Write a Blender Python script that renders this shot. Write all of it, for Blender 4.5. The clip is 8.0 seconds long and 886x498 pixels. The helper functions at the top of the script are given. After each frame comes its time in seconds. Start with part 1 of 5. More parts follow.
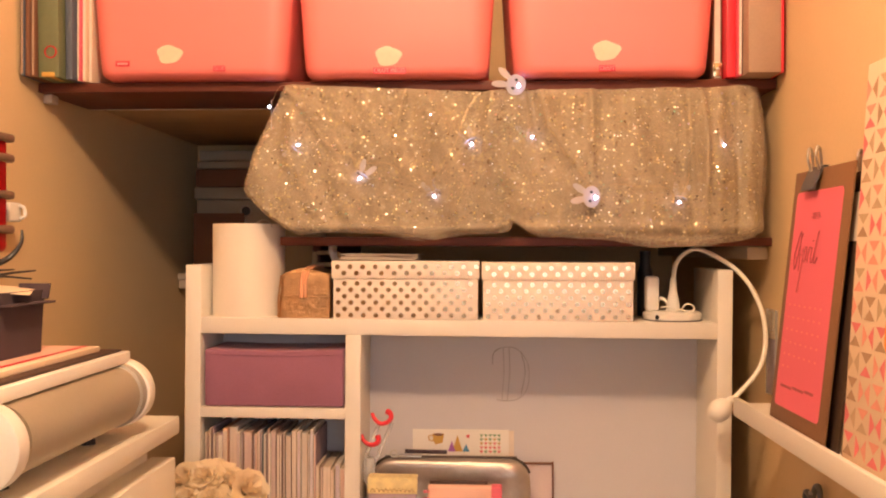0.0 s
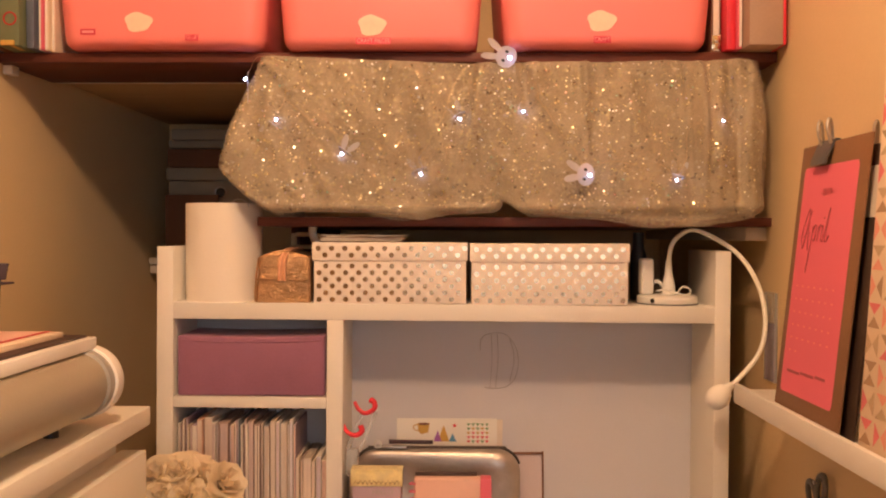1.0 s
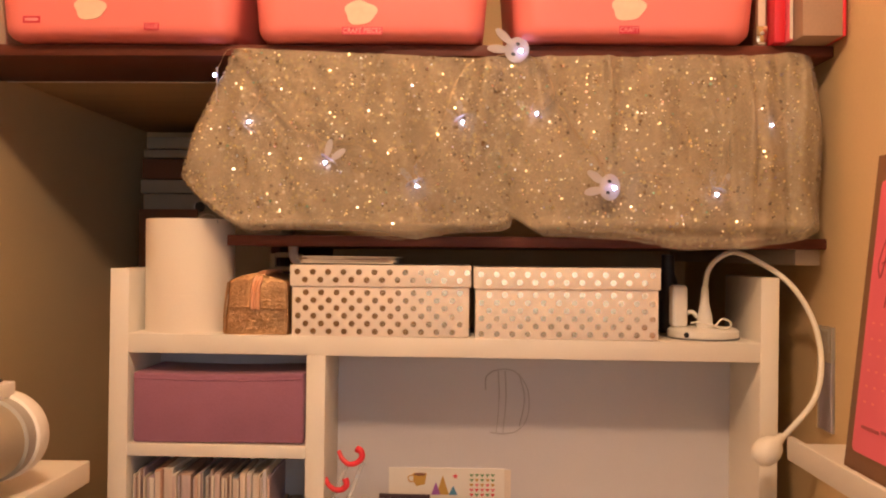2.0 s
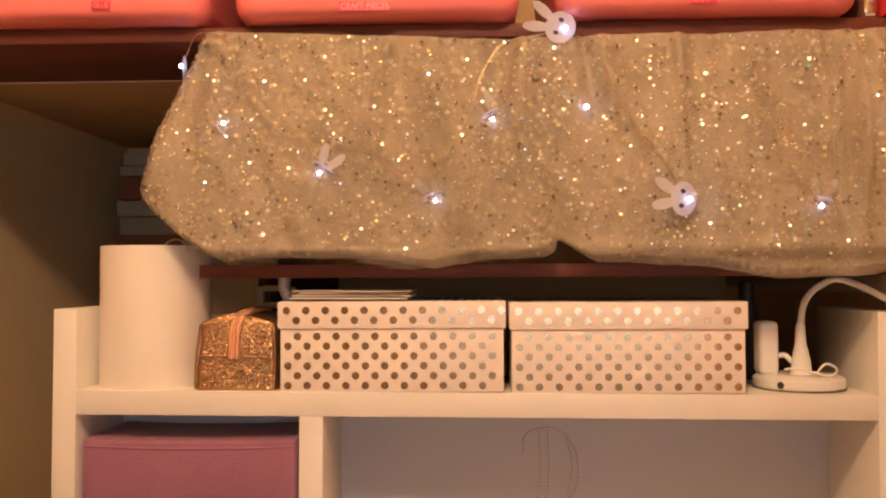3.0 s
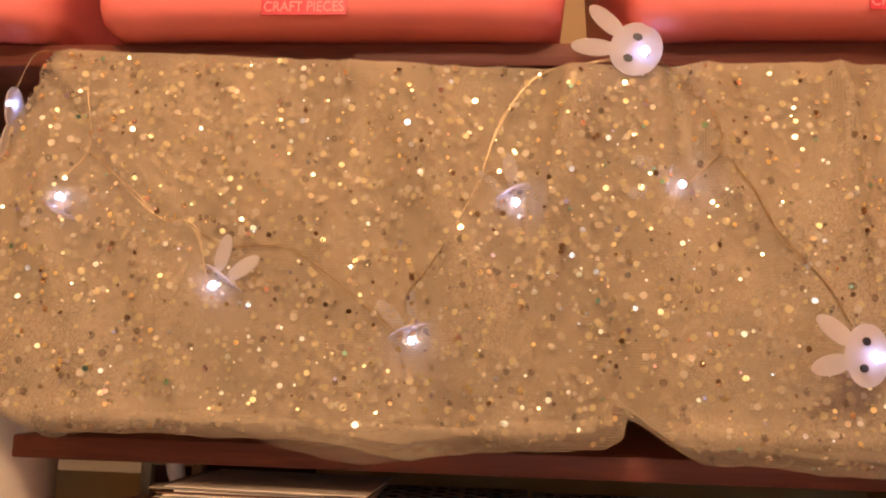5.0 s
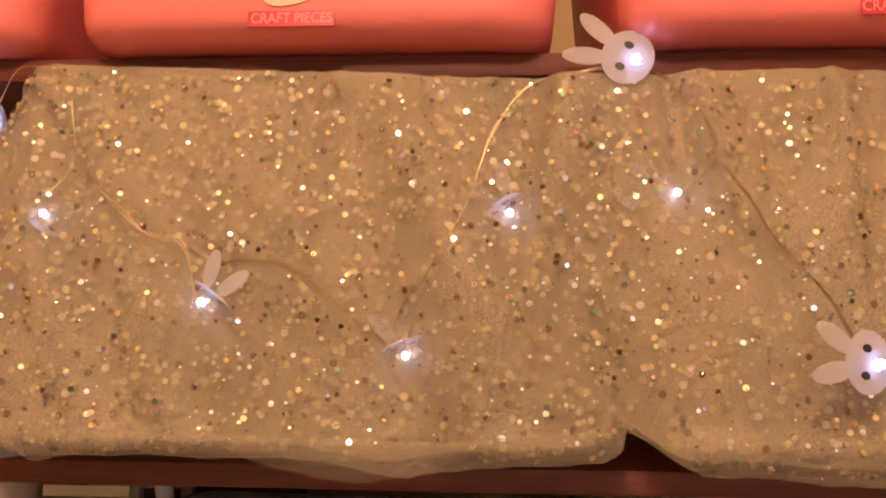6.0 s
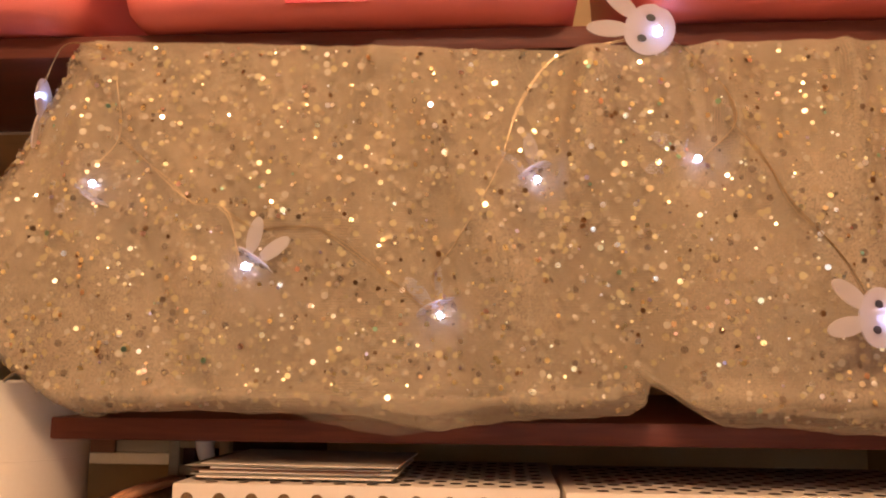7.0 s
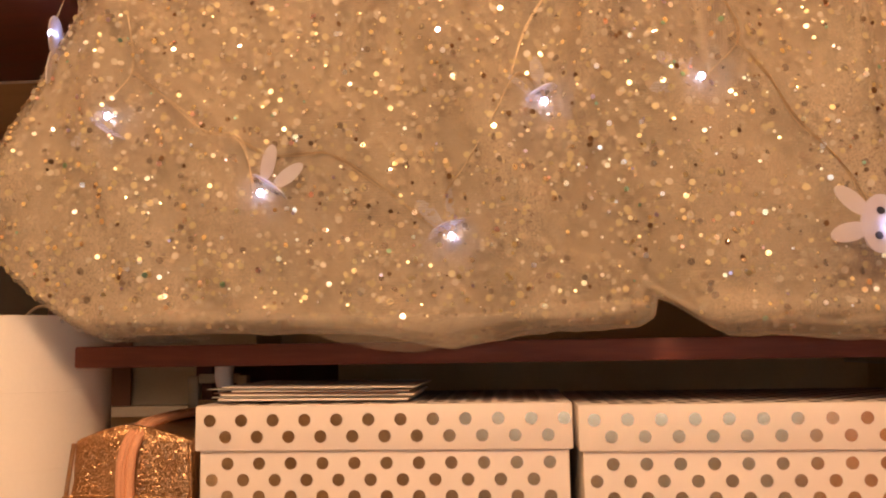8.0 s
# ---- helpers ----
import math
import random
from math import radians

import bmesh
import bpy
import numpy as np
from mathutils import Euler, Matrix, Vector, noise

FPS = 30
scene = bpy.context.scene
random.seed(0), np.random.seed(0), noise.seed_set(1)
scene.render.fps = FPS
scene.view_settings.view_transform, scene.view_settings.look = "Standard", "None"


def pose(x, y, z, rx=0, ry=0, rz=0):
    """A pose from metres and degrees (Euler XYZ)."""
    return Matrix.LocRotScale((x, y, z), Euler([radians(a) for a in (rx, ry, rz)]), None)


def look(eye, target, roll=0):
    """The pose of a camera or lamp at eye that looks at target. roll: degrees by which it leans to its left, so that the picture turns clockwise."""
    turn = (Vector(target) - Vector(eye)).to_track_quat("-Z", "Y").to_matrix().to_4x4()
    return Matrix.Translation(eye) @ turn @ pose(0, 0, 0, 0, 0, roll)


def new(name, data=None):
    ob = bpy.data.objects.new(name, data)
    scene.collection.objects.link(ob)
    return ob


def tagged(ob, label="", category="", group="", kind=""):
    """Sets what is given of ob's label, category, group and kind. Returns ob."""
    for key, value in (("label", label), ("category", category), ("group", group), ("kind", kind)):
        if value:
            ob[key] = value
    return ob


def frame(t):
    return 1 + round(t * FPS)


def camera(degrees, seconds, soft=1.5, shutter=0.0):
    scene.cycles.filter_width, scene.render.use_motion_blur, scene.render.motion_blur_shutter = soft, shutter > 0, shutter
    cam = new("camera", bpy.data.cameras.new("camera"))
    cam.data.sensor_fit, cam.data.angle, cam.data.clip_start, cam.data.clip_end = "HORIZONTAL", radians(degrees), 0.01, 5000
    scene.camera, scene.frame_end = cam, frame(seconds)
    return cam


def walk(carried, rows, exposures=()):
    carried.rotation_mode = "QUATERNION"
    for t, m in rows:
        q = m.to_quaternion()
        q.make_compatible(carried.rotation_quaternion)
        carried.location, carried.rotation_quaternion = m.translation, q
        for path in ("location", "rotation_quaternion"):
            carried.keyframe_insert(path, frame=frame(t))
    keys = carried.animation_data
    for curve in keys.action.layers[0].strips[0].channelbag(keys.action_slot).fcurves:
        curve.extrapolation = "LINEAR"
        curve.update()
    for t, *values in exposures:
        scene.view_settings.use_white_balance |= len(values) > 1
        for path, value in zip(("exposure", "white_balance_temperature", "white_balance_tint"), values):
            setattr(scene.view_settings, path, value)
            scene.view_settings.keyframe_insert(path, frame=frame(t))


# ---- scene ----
cam = camera(54.5, 8.0, soft=2.0)
PATH = [
    (0, (0.041, -1.65, 1.433), (-0.039, 0.348, 1.431), 0.1),
    (0.5, (0.032, -1.613, 1.424), (-0.018, 0.386, 1.407), -0.1),
    (1, (0.017, -1.572, 1.418), (-0.005, 0.427, 1.39), 0.1),
    (1.2, (0.016, -1.549, 1.415), (-0.001, 0.451, 1.385), -0.0),
    (2.5, (0.034, -1.199, 1.436), (-0.03, 0.8, 1.481), 0.3),
    (3, (0.007, -1.069, 1.439), (-0.067, 0.929, 1.502), -0.3),
    (3.5, (-0.024, -0.923, 1.449), (-0.068, 1.075, 1.533), -0.5),
    (4, (-0.014, -0.808, 1.469), (-0.065, 1.187, 1.607), 0.4),
    (4.5, (0.015, -0.686, 1.495), (-0.115, 1.297, 1.718), 1.2),
    (4.7, (0.025, -0.647, 1.504), (-0.143, 1.33, 1.757), 1.7),
    (5.8, (0.033, -0.603, 1.51), (-0.113, 1.363, 1.844), 1.2),
    (6, (0.025, -0.61, 1.505), (-0.113, 1.358, 1.838), 0.8),
    (6.5, (0.016, -0.63, 1.501), (-0.126, 1.342, 1.801), 0.4),
    (7, (0.006, -0.64, 1.491), (-0.137, 1.335, 1.773), 0.4),
    (7.5, (0.002, -0.642, 1.481), (-0.128, 1.337, 1.735), 0.3),
    (8, (-0.001, -0.65, 1.452), (-0.147, 1.332, 1.672), -0.9),
]
walk(cam, [(t, look(eye, target, roll)) for t, eye, target, roll in PATH],
     exposures=[(0, 0.26), (0.5, -0.10), (1, -0.10), (2.5, -0.10), (3.5, 0.06), (4.5, 0.03), (6, -0.14), (6.5, -0.15), (7.5, -0.11), (8, -0.05)])

# ---- light ----
world = bpy.data.worlds.new("world")
scene.world = world
world.use_nodes = True
world.node_tree.nodes["Background"].inputs[0].default_value = (1.0, 0.7, 0.42, 1)
world.node_tree.nodes["Background"].inputs[1].default_value = 0.02
bulb = bpy.data.lights.new("ceiling_light", "POINT")
bulb.energy, bulb.color, bulb.shadow_soft_size = 45.5, (1.0, 0.628, 0.375), 0.06
lamp = new("ceiling_light", bulb)
lamp.matrix_world = pose(-0.08, -1.15, 2.33)
tagged(lamp, "warm ceiling bulb over the desk", "light", kind="structure")


# ---- helpers of this scene ----
def thing(name, label, category, at=(0, 0, 0), group="", kind=""):
    e = new(name)
    e.empty_display_size = 0.02
    e.location = at
    return tagged(e, label, category, group, kind)


def mesh_of(name, bm, material, smooth=40):
    bmesh.ops.recalc_face_normals(bm, faces=bm.faces)
    me = bpy.data.meshes.new(name)
    bm.to_mesh(me)
    bm.free()
    for m in material if isinstance(material, (list, tuple)) else [material]:
        me.materials.append(m)
    if smooth:
        me.shade_smooth()
        me.set_sharp_from_angle(angle=radians(smooth))
    return me


def part(name, bm, material, parent=None, label="", smooth=40):
    ob = new(name, mesh_of(name, bm, material, smooth))
    if parent is not None:
        ob.parent = parent
        ob.matrix_parent_inverse = Matrix.Translation(-world_at(parent))
    if label:
        tagged(ob, label)
    return ob


def world_at(ob):
    """Meshes are built in world places, so only an Empty shifts its parts."""
    return Vector(ob.location) if ob.type == "EMPTY" else Vector((0, 0, 0))


def box(x0, x1, y0, y1, z0, z1, bevel=0.0015, seg=2, bm=None):
    b = bmesh.new() if bm is None else bm
    r = bmesh.ops.create_cube(b, size=1, matrix=Matrix.LocRotScale(((x0 + x1) / 2, (y0 + y1) / 2, (z0 + z1) / 2), None, (abs(x1 - x0), abs(y1 - y0), abs(z1 - z0))))
    if bevel:
        edges = list({e for v in r["verts"] for e in v.link_edges})
        bmesh.ops.bevel(b, geom=edges, offset=bevel, segments=seg, affect="EDGES", profile=0.5)
    return b


def turned(bm, m, verts=None):
    bmesh.ops.transform(bm, matrix=m, verts=verts or bm.verts)
    return bm


def lathe(profile, seg=40, bm=None, m=Matrix()):
    """A body of revolution round z from (radius, height) pairs."""
    b = bmesh.new() if bm is None else bm
    rings = []
    for r, z in profile:
        if r < 1e-5:
            rings.append([b.verts.new(m @ Vector((0, 0, z)))])
        else:
            rings.append([b.verts.new(m @ Vector((r * math.cos(2 * math.pi * i / seg), r * math.sin(2 * math.pi * i / seg), z))) for i in range(seg)])
    for a, c in zip(rings, rings[1:]):
        for i in range(seg):
            j = (i + 1) % seg
            if len(a) == 1 and len(c) == 1:
                continue
            if len(a) == 1:
                b.faces.new((a[0], c[j], c[i]))
            elif len(c) == 1:
                b.faces.new((a[i], a[j], c[0]))
            else:
                b.faces.new((a[i], a[j], c[j], c[i]))
    return b


def smooth_path(points, n):
    """A Catmull-Rom line through the points."""
    p = [Vector(q) for q in points]
    p = [2 * p[0] - p[1]] + p + [2 * p[-1] - p[-2]]
    out = []
    spans = len(p) - 3
    for k in range(n + 1):
        f = k / n * spans
        i = min(int(f), spans - 1)
        t = f - i
        a, b, c, d = p[i:i + 4]
        out.append(0.5 * ((2 * b) + (c - a) * t + (2 * a - 5 * b + 4 * c - d) * t * t + (3 * b - a - 3 * c + d) * t ** 3))
    return out


def tube(points, radius, n=40, seg=8, bm=None, smoothed=True):
    b = bmesh.new() if bm is None else bm
    path = smooth_path(points, n) if smoothed else [Vector(p) for p in points]
    up = Vector((0, 0, 1))
    rings = []
    for i, p in enumerate(path):
        d = (path[min(i + 1, len(path) - 1)] - path[max(i - 1, 0)]).normalized()
        s = d.cross(up)
        s = s.normalized() if s.length > 1e-3 else d.cross(Vector((0, 1, 0))).normalized()
        u = s.cross(d)
        up = u
        r = radius(i / (len(path) - 1)) if callable(radius) else radius
        rings.append([b.verts.new(p + r * (math.cos(2 * math.pi * k / seg) * s + math.sin(2 * math.pi * k / seg) * u)) for k in range(seg)])
    for a, c in zip(rings, rings[1:]):
        for k in range(seg):
            b.faces.new((a[k], a[(k + 1) % seg], c[(k + 1) % seg], c[k]))
    b.faces.new(rings[0][::-1])
    b.faces.new(rings[-1])
    return b


def plate(outline, y0, y1, bm=None):
    """A flat plate from an outline in x and z, thick from y0 to y1."""
    b = bmesh.new() if bm is None else bm
    a = [b.verts.new((x, y0, z)) for x, z in outline]
    c = [b.verts.new((x, y1, z)) for x, z in outline]
    b.faces.new(a)
    b.faces.new(c[::-1])
    n = len(a)
    for i in range(n):
        b.faces.new((a[i], c[i], c[(i + 1) % n], a[(i + 1) % n]))
    return b


def disc(b, c, r, normal=(0, -1, 0), seg=12):
    q = Vector(normal).to_track_quat("Z", "Y").to_matrix()
    vs = [b.verts.new(Vector(c) + q @ Vector((r * math.cos(2 * math.pi * k / seg), r * math.sin(2 * math.pi * k / seg), 0))) for k in range(seg)]
    return b.faces.new(vs)


def rounded(w, h, r, n=5):
    """The outline of a rounded rectangle round the origin."""
    out = []
    for cx, cz, a0 in ((w / 2 - r, h / 2 - r, 0), (-w / 2 + r, h / 2 - r, 90), (-w / 2 + r, -h / 2 + r, 180), (w / 2 - r, -h / 2 + r, 270)):
        for k in range(n + 1):
            a = radians(a0 + 90 * k / n)
            out.append((cx + r * math.cos(a), cz + r * math.sin(a)))
    return out


def text_mesh(name, words, size, m, material, parent, depth=0.0002, shear=0.0, label=""):
    cu = bpy.data.curves.new(name, "FONT")
    cu.body, cu.size, cu.extrude, cu.align_x, cu.align_y, cu.shear = words, size, depth, "CENTER", "CENTER", shear
    tmp = new(name, cu)
    me = bpy.data.meshes.new_from_object(tmp)
    bpy.data.objects.remove(tmp)
    me.transform(m)
    me.materials.clear()
    me.materials.append(material)
    ob = new(name, me)
    ob.parent = parent
    ob.matrix_parent_inverse = Matrix.Translation(-Vector(world_at(parent)))
    if label:
        tagged(ob, label)
    return ob


# ---- materials ----
def material(name, colour, rough=0.5, metal=0.0, vary=0.06, scale=6.0, fine=120.0, bump=0.05, sheen=0.0, coat=0.0, stretch=(1, 1, 1), island=0.0, alpha=1.0, transmission=0.0, spec=0.5):
    m = bpy.data.materials.new(name)
    m.use_nodes = True
    t = m.node_tree
    p = t.nodes["Principled BSDF"]
    p.inputs["Roughness"].default_value = rough
    p.inputs["Metallic"].default_value = metal
    p.inputs["Sheen Weight"].default_value = sheen
    p.inputs["Coat Weight"].default_value = coat
    p.inputs["Alpha"].default_value = alpha
    p.inputs["Transmission Weight"].default_value = transmission
    p.inputs["Specular IOR Level"].default_value = spec
    tc = t.nodes.new("ShaderNodeTexCoord")
    mp = t.nodes.new("ShaderNodeMapping")
    mp.inputs["Scale"].default_value = stretch
    t.links.new(tc.outputs["Object"], mp.inputs["Vector"])
    big = t.nodes.new("ShaderNodeTexNoise")
    big.inputs["Scale"].default_value, big.inputs["Detail"].default_value = scale, 4
    small = t.nodes.new("ShaderNodeTexNoise")
    small.inputs["Scale"].default_value, small.inputs["Detail"].default_value = fine, 3
    for nz in (big, small):
        t.links.new(mp.outputs[0], nz.inputs["Vector"])
    mix = t.nodes.new("ShaderNodeMath")
    mix.operation = "MULTIPLY_ADD"
    t.links.new(small.outputs["Fac"], mix.inputs[0])
    mix.inputs[1].default_value = 0.5
    t.links.new(big.outputs["Fac"], mix.inputs[2])
    hsv = t.nodes.new("ShaderNodeHueSaturation")
    hsv.inputs["Color"].default_value = (*colour, 1)
    rng = t.nodes.new("ShaderNodeMapRange")
    rng.inputs["From Min"].default_value, rng.inputs["From Max"].default_value = 0.45, 1.05
    rng.inputs["To Min"].default_value, rng.inputs["To Max"].default_value = 1 - vary, 1 + vary
    t.links.new(mix.outputs[0], rng.inputs["Value"])
    val = rng.outputs["Result"]
    if island:
        geo = t.nodes.new("ShaderNodeNewGeometry")
        r2 = t.nodes.new("ShaderNodeMapRange")
        r2.inputs["To Min"].default_value, r2.inputs["To Max"].default_value = 1 - island, 1 + island
        t.links.new(geo.outputs["Random Per Island"], r2.inputs["Value"])
        mul = t.nodes.new("ShaderNodeMath")
        mul.operation = "MULTIPLY"
        t.links.new(val, mul.inputs[0])
        t.links.new(r2.outputs["Result"], mul.inputs[1])
        val = mul.outputs[0]
    t.links.new(val, hsv.inputs["Value"])
    t.links.new(hsv.outputs["Color"], p.inputs["Base Color"])
    rr = t.nodes.new("ShaderNodeMapRange")
    rr.inputs["To Min"].default_value, rr.inputs["To Max"].default_value = max(rough - 0.06, 0.02), min(rough + 0.08, 1)
    t.links.new(big.outputs["Fac"], rr.inputs["Value"])
    t.links.new(rr.outputs["Result"], p.inputs["Roughness"])
    if bump:
        bp = t.nodes.new("ShaderNodeBump")
        bp.inputs["Strength"].default_value, bp.inputs["Distance"].default_value = bump, 0.002
        t.links.new(small.outputs["Fac"], bp.inputs["Height"])
        t.links.new(bp.outputs["Normal"], p.inputs["Normal"])
    return m


def island_ramp(m, stops):
    """Colours picked per loose piece from a row of (place, colour)."""
    t = m.node_tree
    geo = t.nodes.new("ShaderNodeNewGeometry")
    ramp = t.nodes.new("ShaderNodeValToRGB")
    ramp.color_ramp.interpolation = "CONSTANT"
    for i, (at, c) in enumerate(stops):
        e = ramp.color_ramp.elements[i] if i < 2 else ramp.color_ramp.elements.new(at)
        e.position, e.color = at, (*c, 1)
    t.links.new(geo.outputs["Random Per Island"], ramp.inputs["Fac"])
    hsv = next(n for n in t.nodes if n.bl_idname == "ShaderNodeHueSaturation")
    t.links.new(ramp.outputs["Color"], hsv.inputs["Color"])
    return m


WALL = material("cream_wall_paint", (0.74, 0.555, 0.315), 0.6, vary=0.05, scale=2.5, fine=260, bump=0.12)
# Unseen far walls only; this tone sets how much light bounces back.
FARWALL = material("unseen_wall_taupe", (0.60, 0.50, 0.39), 0.7, vary=0.05, scale=2.5, fine=260, bump=0.1)
CEIL = material("ceiling_paint", (0.80, 0.74, 0.64), 0.7, vary=0.04, scale=3, fine=200, bump=0.1)
FLOOR = material("floor_carpet", (0.33, 0.25, 0.18), 0.95, vary=0.15, scale=8, fine=500, bump=0.4)
MAHOGANY = material("mahogany_stain", (0.135, 0.038, 0.024), 0.5, vary=0.3, scale=5, fine=40, bump=0.08, stretch=(1, 14, 14), spec=0.3)
TANBOARD = material("bare_board", (0.52, 0.35, 0.19), 0.7, vary=0.12, scale=4, fine=60, bump=0.1, stretch=(1, 8, 8))
# Brighter copy of the laminate white; stronger lamplight is put into its colour.
CABINET = material("cabinet_white_lit", (0.90, 0.86, 0.74), 0.38, vary=0.02, scale=4, fine=300, bump=0.02)
WHITE = material("white_laminate", (0.80, 0.76, 0.68), 0.42, vary=0.025, scale=5, fine=300, bump=0.03)
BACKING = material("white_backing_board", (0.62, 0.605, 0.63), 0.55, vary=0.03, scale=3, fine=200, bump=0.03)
BATTEN = material("painted_batten", (0.75, 0.66, 0.54), 0.55, vary=0.06, scale=14, fine=180, bump=0.1)
TUB = material("salmon_pink_plastic", (0.86, 0.228, 0.215), 0.42, vary=0.03, scale=3, fine=350, bump=0.02)
STICKER = material("pale_sticker", (0.80, 0.62, 0.47), 0.4, vary=0.05, scale=60, bump=0.0)
TAPE = material("red_label_tape", (0.62, 0.035, 0.07), 0.35, vary=0.05, scale=40, bump=0.02)
TAPE_INK = material("label_ink", (0.80, 0.30, 0.32), 0.4, vary=0.02, bump=0)
PINKBOX = material("dusty_rose_fabric", (0.31, 0.125, 0.20), 0.85, vary=0.12, scale=10, fine=420, bump=0.25, sheen=0.2)
CARD = material("cream_card_box", (0.85, 0.75, 0.65), 0.5, vary=0.03, scale=8, fine=260, bump=0.03)
FOIL = material("gold_foil", (0.58, 0.43, 0.27), 0.17, 1.0, vary=0.06, scale=20, fine=300, bump=0.02)
FOIL.node_tree.nodes["Principled BSDF"].inputs["Thin Film Thickness"].default_value = 430
FOIL.node_tree.nodes["Principled BSDF"].inputs["Thin Film IOR"].default_value = 1.45
PAPER = material("paper_edges", (0.76, 0.68, 0.58), 0.75, vary=0.1, scale=30, fine=400, bump=0.1)
ROLL = material("white_card_tube", (0.86, 0.79, 0.68), 0.6, vary=0.03, scale=6, fine=280, bump=0.05)
STEEL = material("brushed_steel", (0.55, 0.53, 0.5), 0.3, 1.0, vary=0.1, scale=30, fine=200, bump=0.02)
GUNMETAL = material("dark_grey_metal", (0.2, 0.2, 0.2), 0.4, 0.8, vary=0.1, scale=30, bump=0.02)
PLASTIC = material("white_plastic", (0.87, 0.84, 0.77), 0.35, vary=0.03, scale=10, fine=250, bump=0.01)
BLACK = material("black_plastic", (0.02, 0.02, 0.022), 0.4, vary=0.15, scale=20, bump=0.02)
GREYPLASTIC = material("smoke_grey_plastic", (0.36, 0.35, 0.31), 0.4, vary=0.04, scale=10, fine=220, bump=0.01)
SILVERBODY = material("champagne_plastic", (0.44, 0.39, 0.29), 0.36, 0.35, vary=0.05, scale=8, fine=200, bump=0.02)
HARDBOARD = material("brown_hardboard", (0.23, 0.115, 0.05), 0.55, vary=0.12, scale=9, fine=180, bump=0.1)
DARKBOARD = material("dark_brown_board", (0.07, 0.04, 0.028), 0.5, vary=0.15, scale=9, fine=180, bump=0.08)
CORAL = material("coral_paper", (0.78, 0.15, 0.215), 0.6, vary=0.03, scale=8, fine=300, bump=0.03)
INK = material("dark_ink", (0.09, 0.02, 0.025), 0.6, vary=0.05, bump=0)
FADEDINK = material("faded_ink", (0.42, 0.08, 0.10), 0.6, vary=0.05, bump=0)
PALEINK = material("pale_ink", (0.88, 0.24, 0.23), 0.6, vary=0.03, bump=0)
PRINTPAPER = material("cream_printed_board", (0.82, 0.66, 0.48), 0.6, vary=0.04, scale=10, fine=250, bump=0.03)
TRIANGLES = island_ramp(material("triangle_print", (0.8, 0.3, 0.25), 0.55, vary=0.06, scale=30, bump=0), [(0.0, (0.82, 0.36, 0.26)), (0.34, (0.78, 0.20, 0.21)), (0.58, (0.56, 0.40, 0.24)), (0.84, (0.44, 0.28, 0.16))])
ORANGE = material("orange_plastic", (0.85, 0.3, 0.04), 0.4, vary=0.05, bump=0.01)
RED = material("red_plastic", (0.72, 0.03, 0.05), 0.35, vary=0.06, scale=20, bump=0.01)
DEEPRED = material("deep_red_plastic", (0.42, 0.008, 0.012), 0.3, vary=0.1, scale=20, bump=0.01)
TAUPECLIP = material("taupe_plastic", (0.24, 0.15, 0.10), 0.45, vary=0.08, scale=20, bump=0.01)
GREYCARD = material("grey_card", (0.40, 0.36, 0.29), 0.7, vary=0.1, scale=10, fine=240, bump=0.08)
TAUPECARD = material("taupe_card", (0.40, 0.27, 0.19), 0.6, vary=0.1, scale=10, fine=240, bump=0.06)
BROWNCARD = material("brown_card", (0.2, 0.09, 0.05), 0.7, vary=0.15, scale=10, fine=240, bump=0.08)
PURPLEFELT = material("dark_mauve_fabric", (0.062, 0.040, 0.048), 0.9, vary=0.12, scale=20, fine=500, bump=0.3)
PETAL = material("cream_petal", (0.95, 0.86, 0.66), 0.6, vary=0.08, scale=40, fine=300, bump=0.05, sheen=0.2)
LEAF = material("dark_leaf", (0.05, 0.09, 0.035), 0.5, vary=0.2, scale=40, bump=0.1)
SILVERLEATHER = material("silver_leatherette", (0.54, 0.48, 0.43), 0.4, 0.75, vary=0.15, scale=14, fine=60, bump=0.6)
ZIP = material("dark_zip", (0.06, 0.045, 0.035), 0.5, 0.3, vary=0.1, fine=600, bump=0.3)
GOLDLEAF = material("gold_glitter_card", (0.92, 0.78, 0.40), 0.45, 0.35, vary=0.2, scale=60, fine=900, bump=0.5)
LILACPAPER = material("pale_lilac_paper", (0.66, 0.55, 0.54), 0.55, vary=0.05, scale=9, fine=220, bump=0.03)
LILAC = material("lilac_cover", (0.5, 0.36, 0.42), 0.5, vary=0.05, scale=12, bump=0.02)
PEACH = material("peach_cover", (0.82, 0.5, 0.4), 0.5, vary=0.04, scale=12, bump=0.02)


def facets(m, spread, scale):
    """Tiny facets, each tipped its own way, that break the shine into sparks."""
    t = m.node_tree
    tc = next(n for n in t.nodes if n.bl_idname == "ShaderNodeTexCoord")
    vo, sub, add, nrm, geo = t.nodes.new("ShaderNodeTexVoronoi"), t.nodes.new("ShaderNodeVectorMath"), t.nodes.new("ShaderNodeVectorMath"), t.nodes.new("ShaderNodeVectorMath"), t.nodes.new("ShaderNodeNewGeometry")
    vo.inputs["Scale"].default_value = scale
    sub.operation, add.operation, nrm.operation = "SUBTRACT", "MULTIPLY_ADD", "NORMALIZE"
    sub.inputs[1].default_value = (0.5, 0.5, 0.5)
    add.inputs[1].default_value = (spread, spread, spread)
    t.links.new(tc.outputs["Object"], vo.inputs["Vector"])
    t.links.new(vo.outputs["Color"], sub.inputs[0])
    t.links.new(sub.outputs[0], add.inputs[0])
    t.links.new(geo.outputs["Normal"], add.inputs[2])
    t.links.new(add.outputs[0], nrm.inputs[0])
    t.links.new(nrm.outputs[0], t.nodes["Principled BSDF"].inputs["Normal"])
    return m


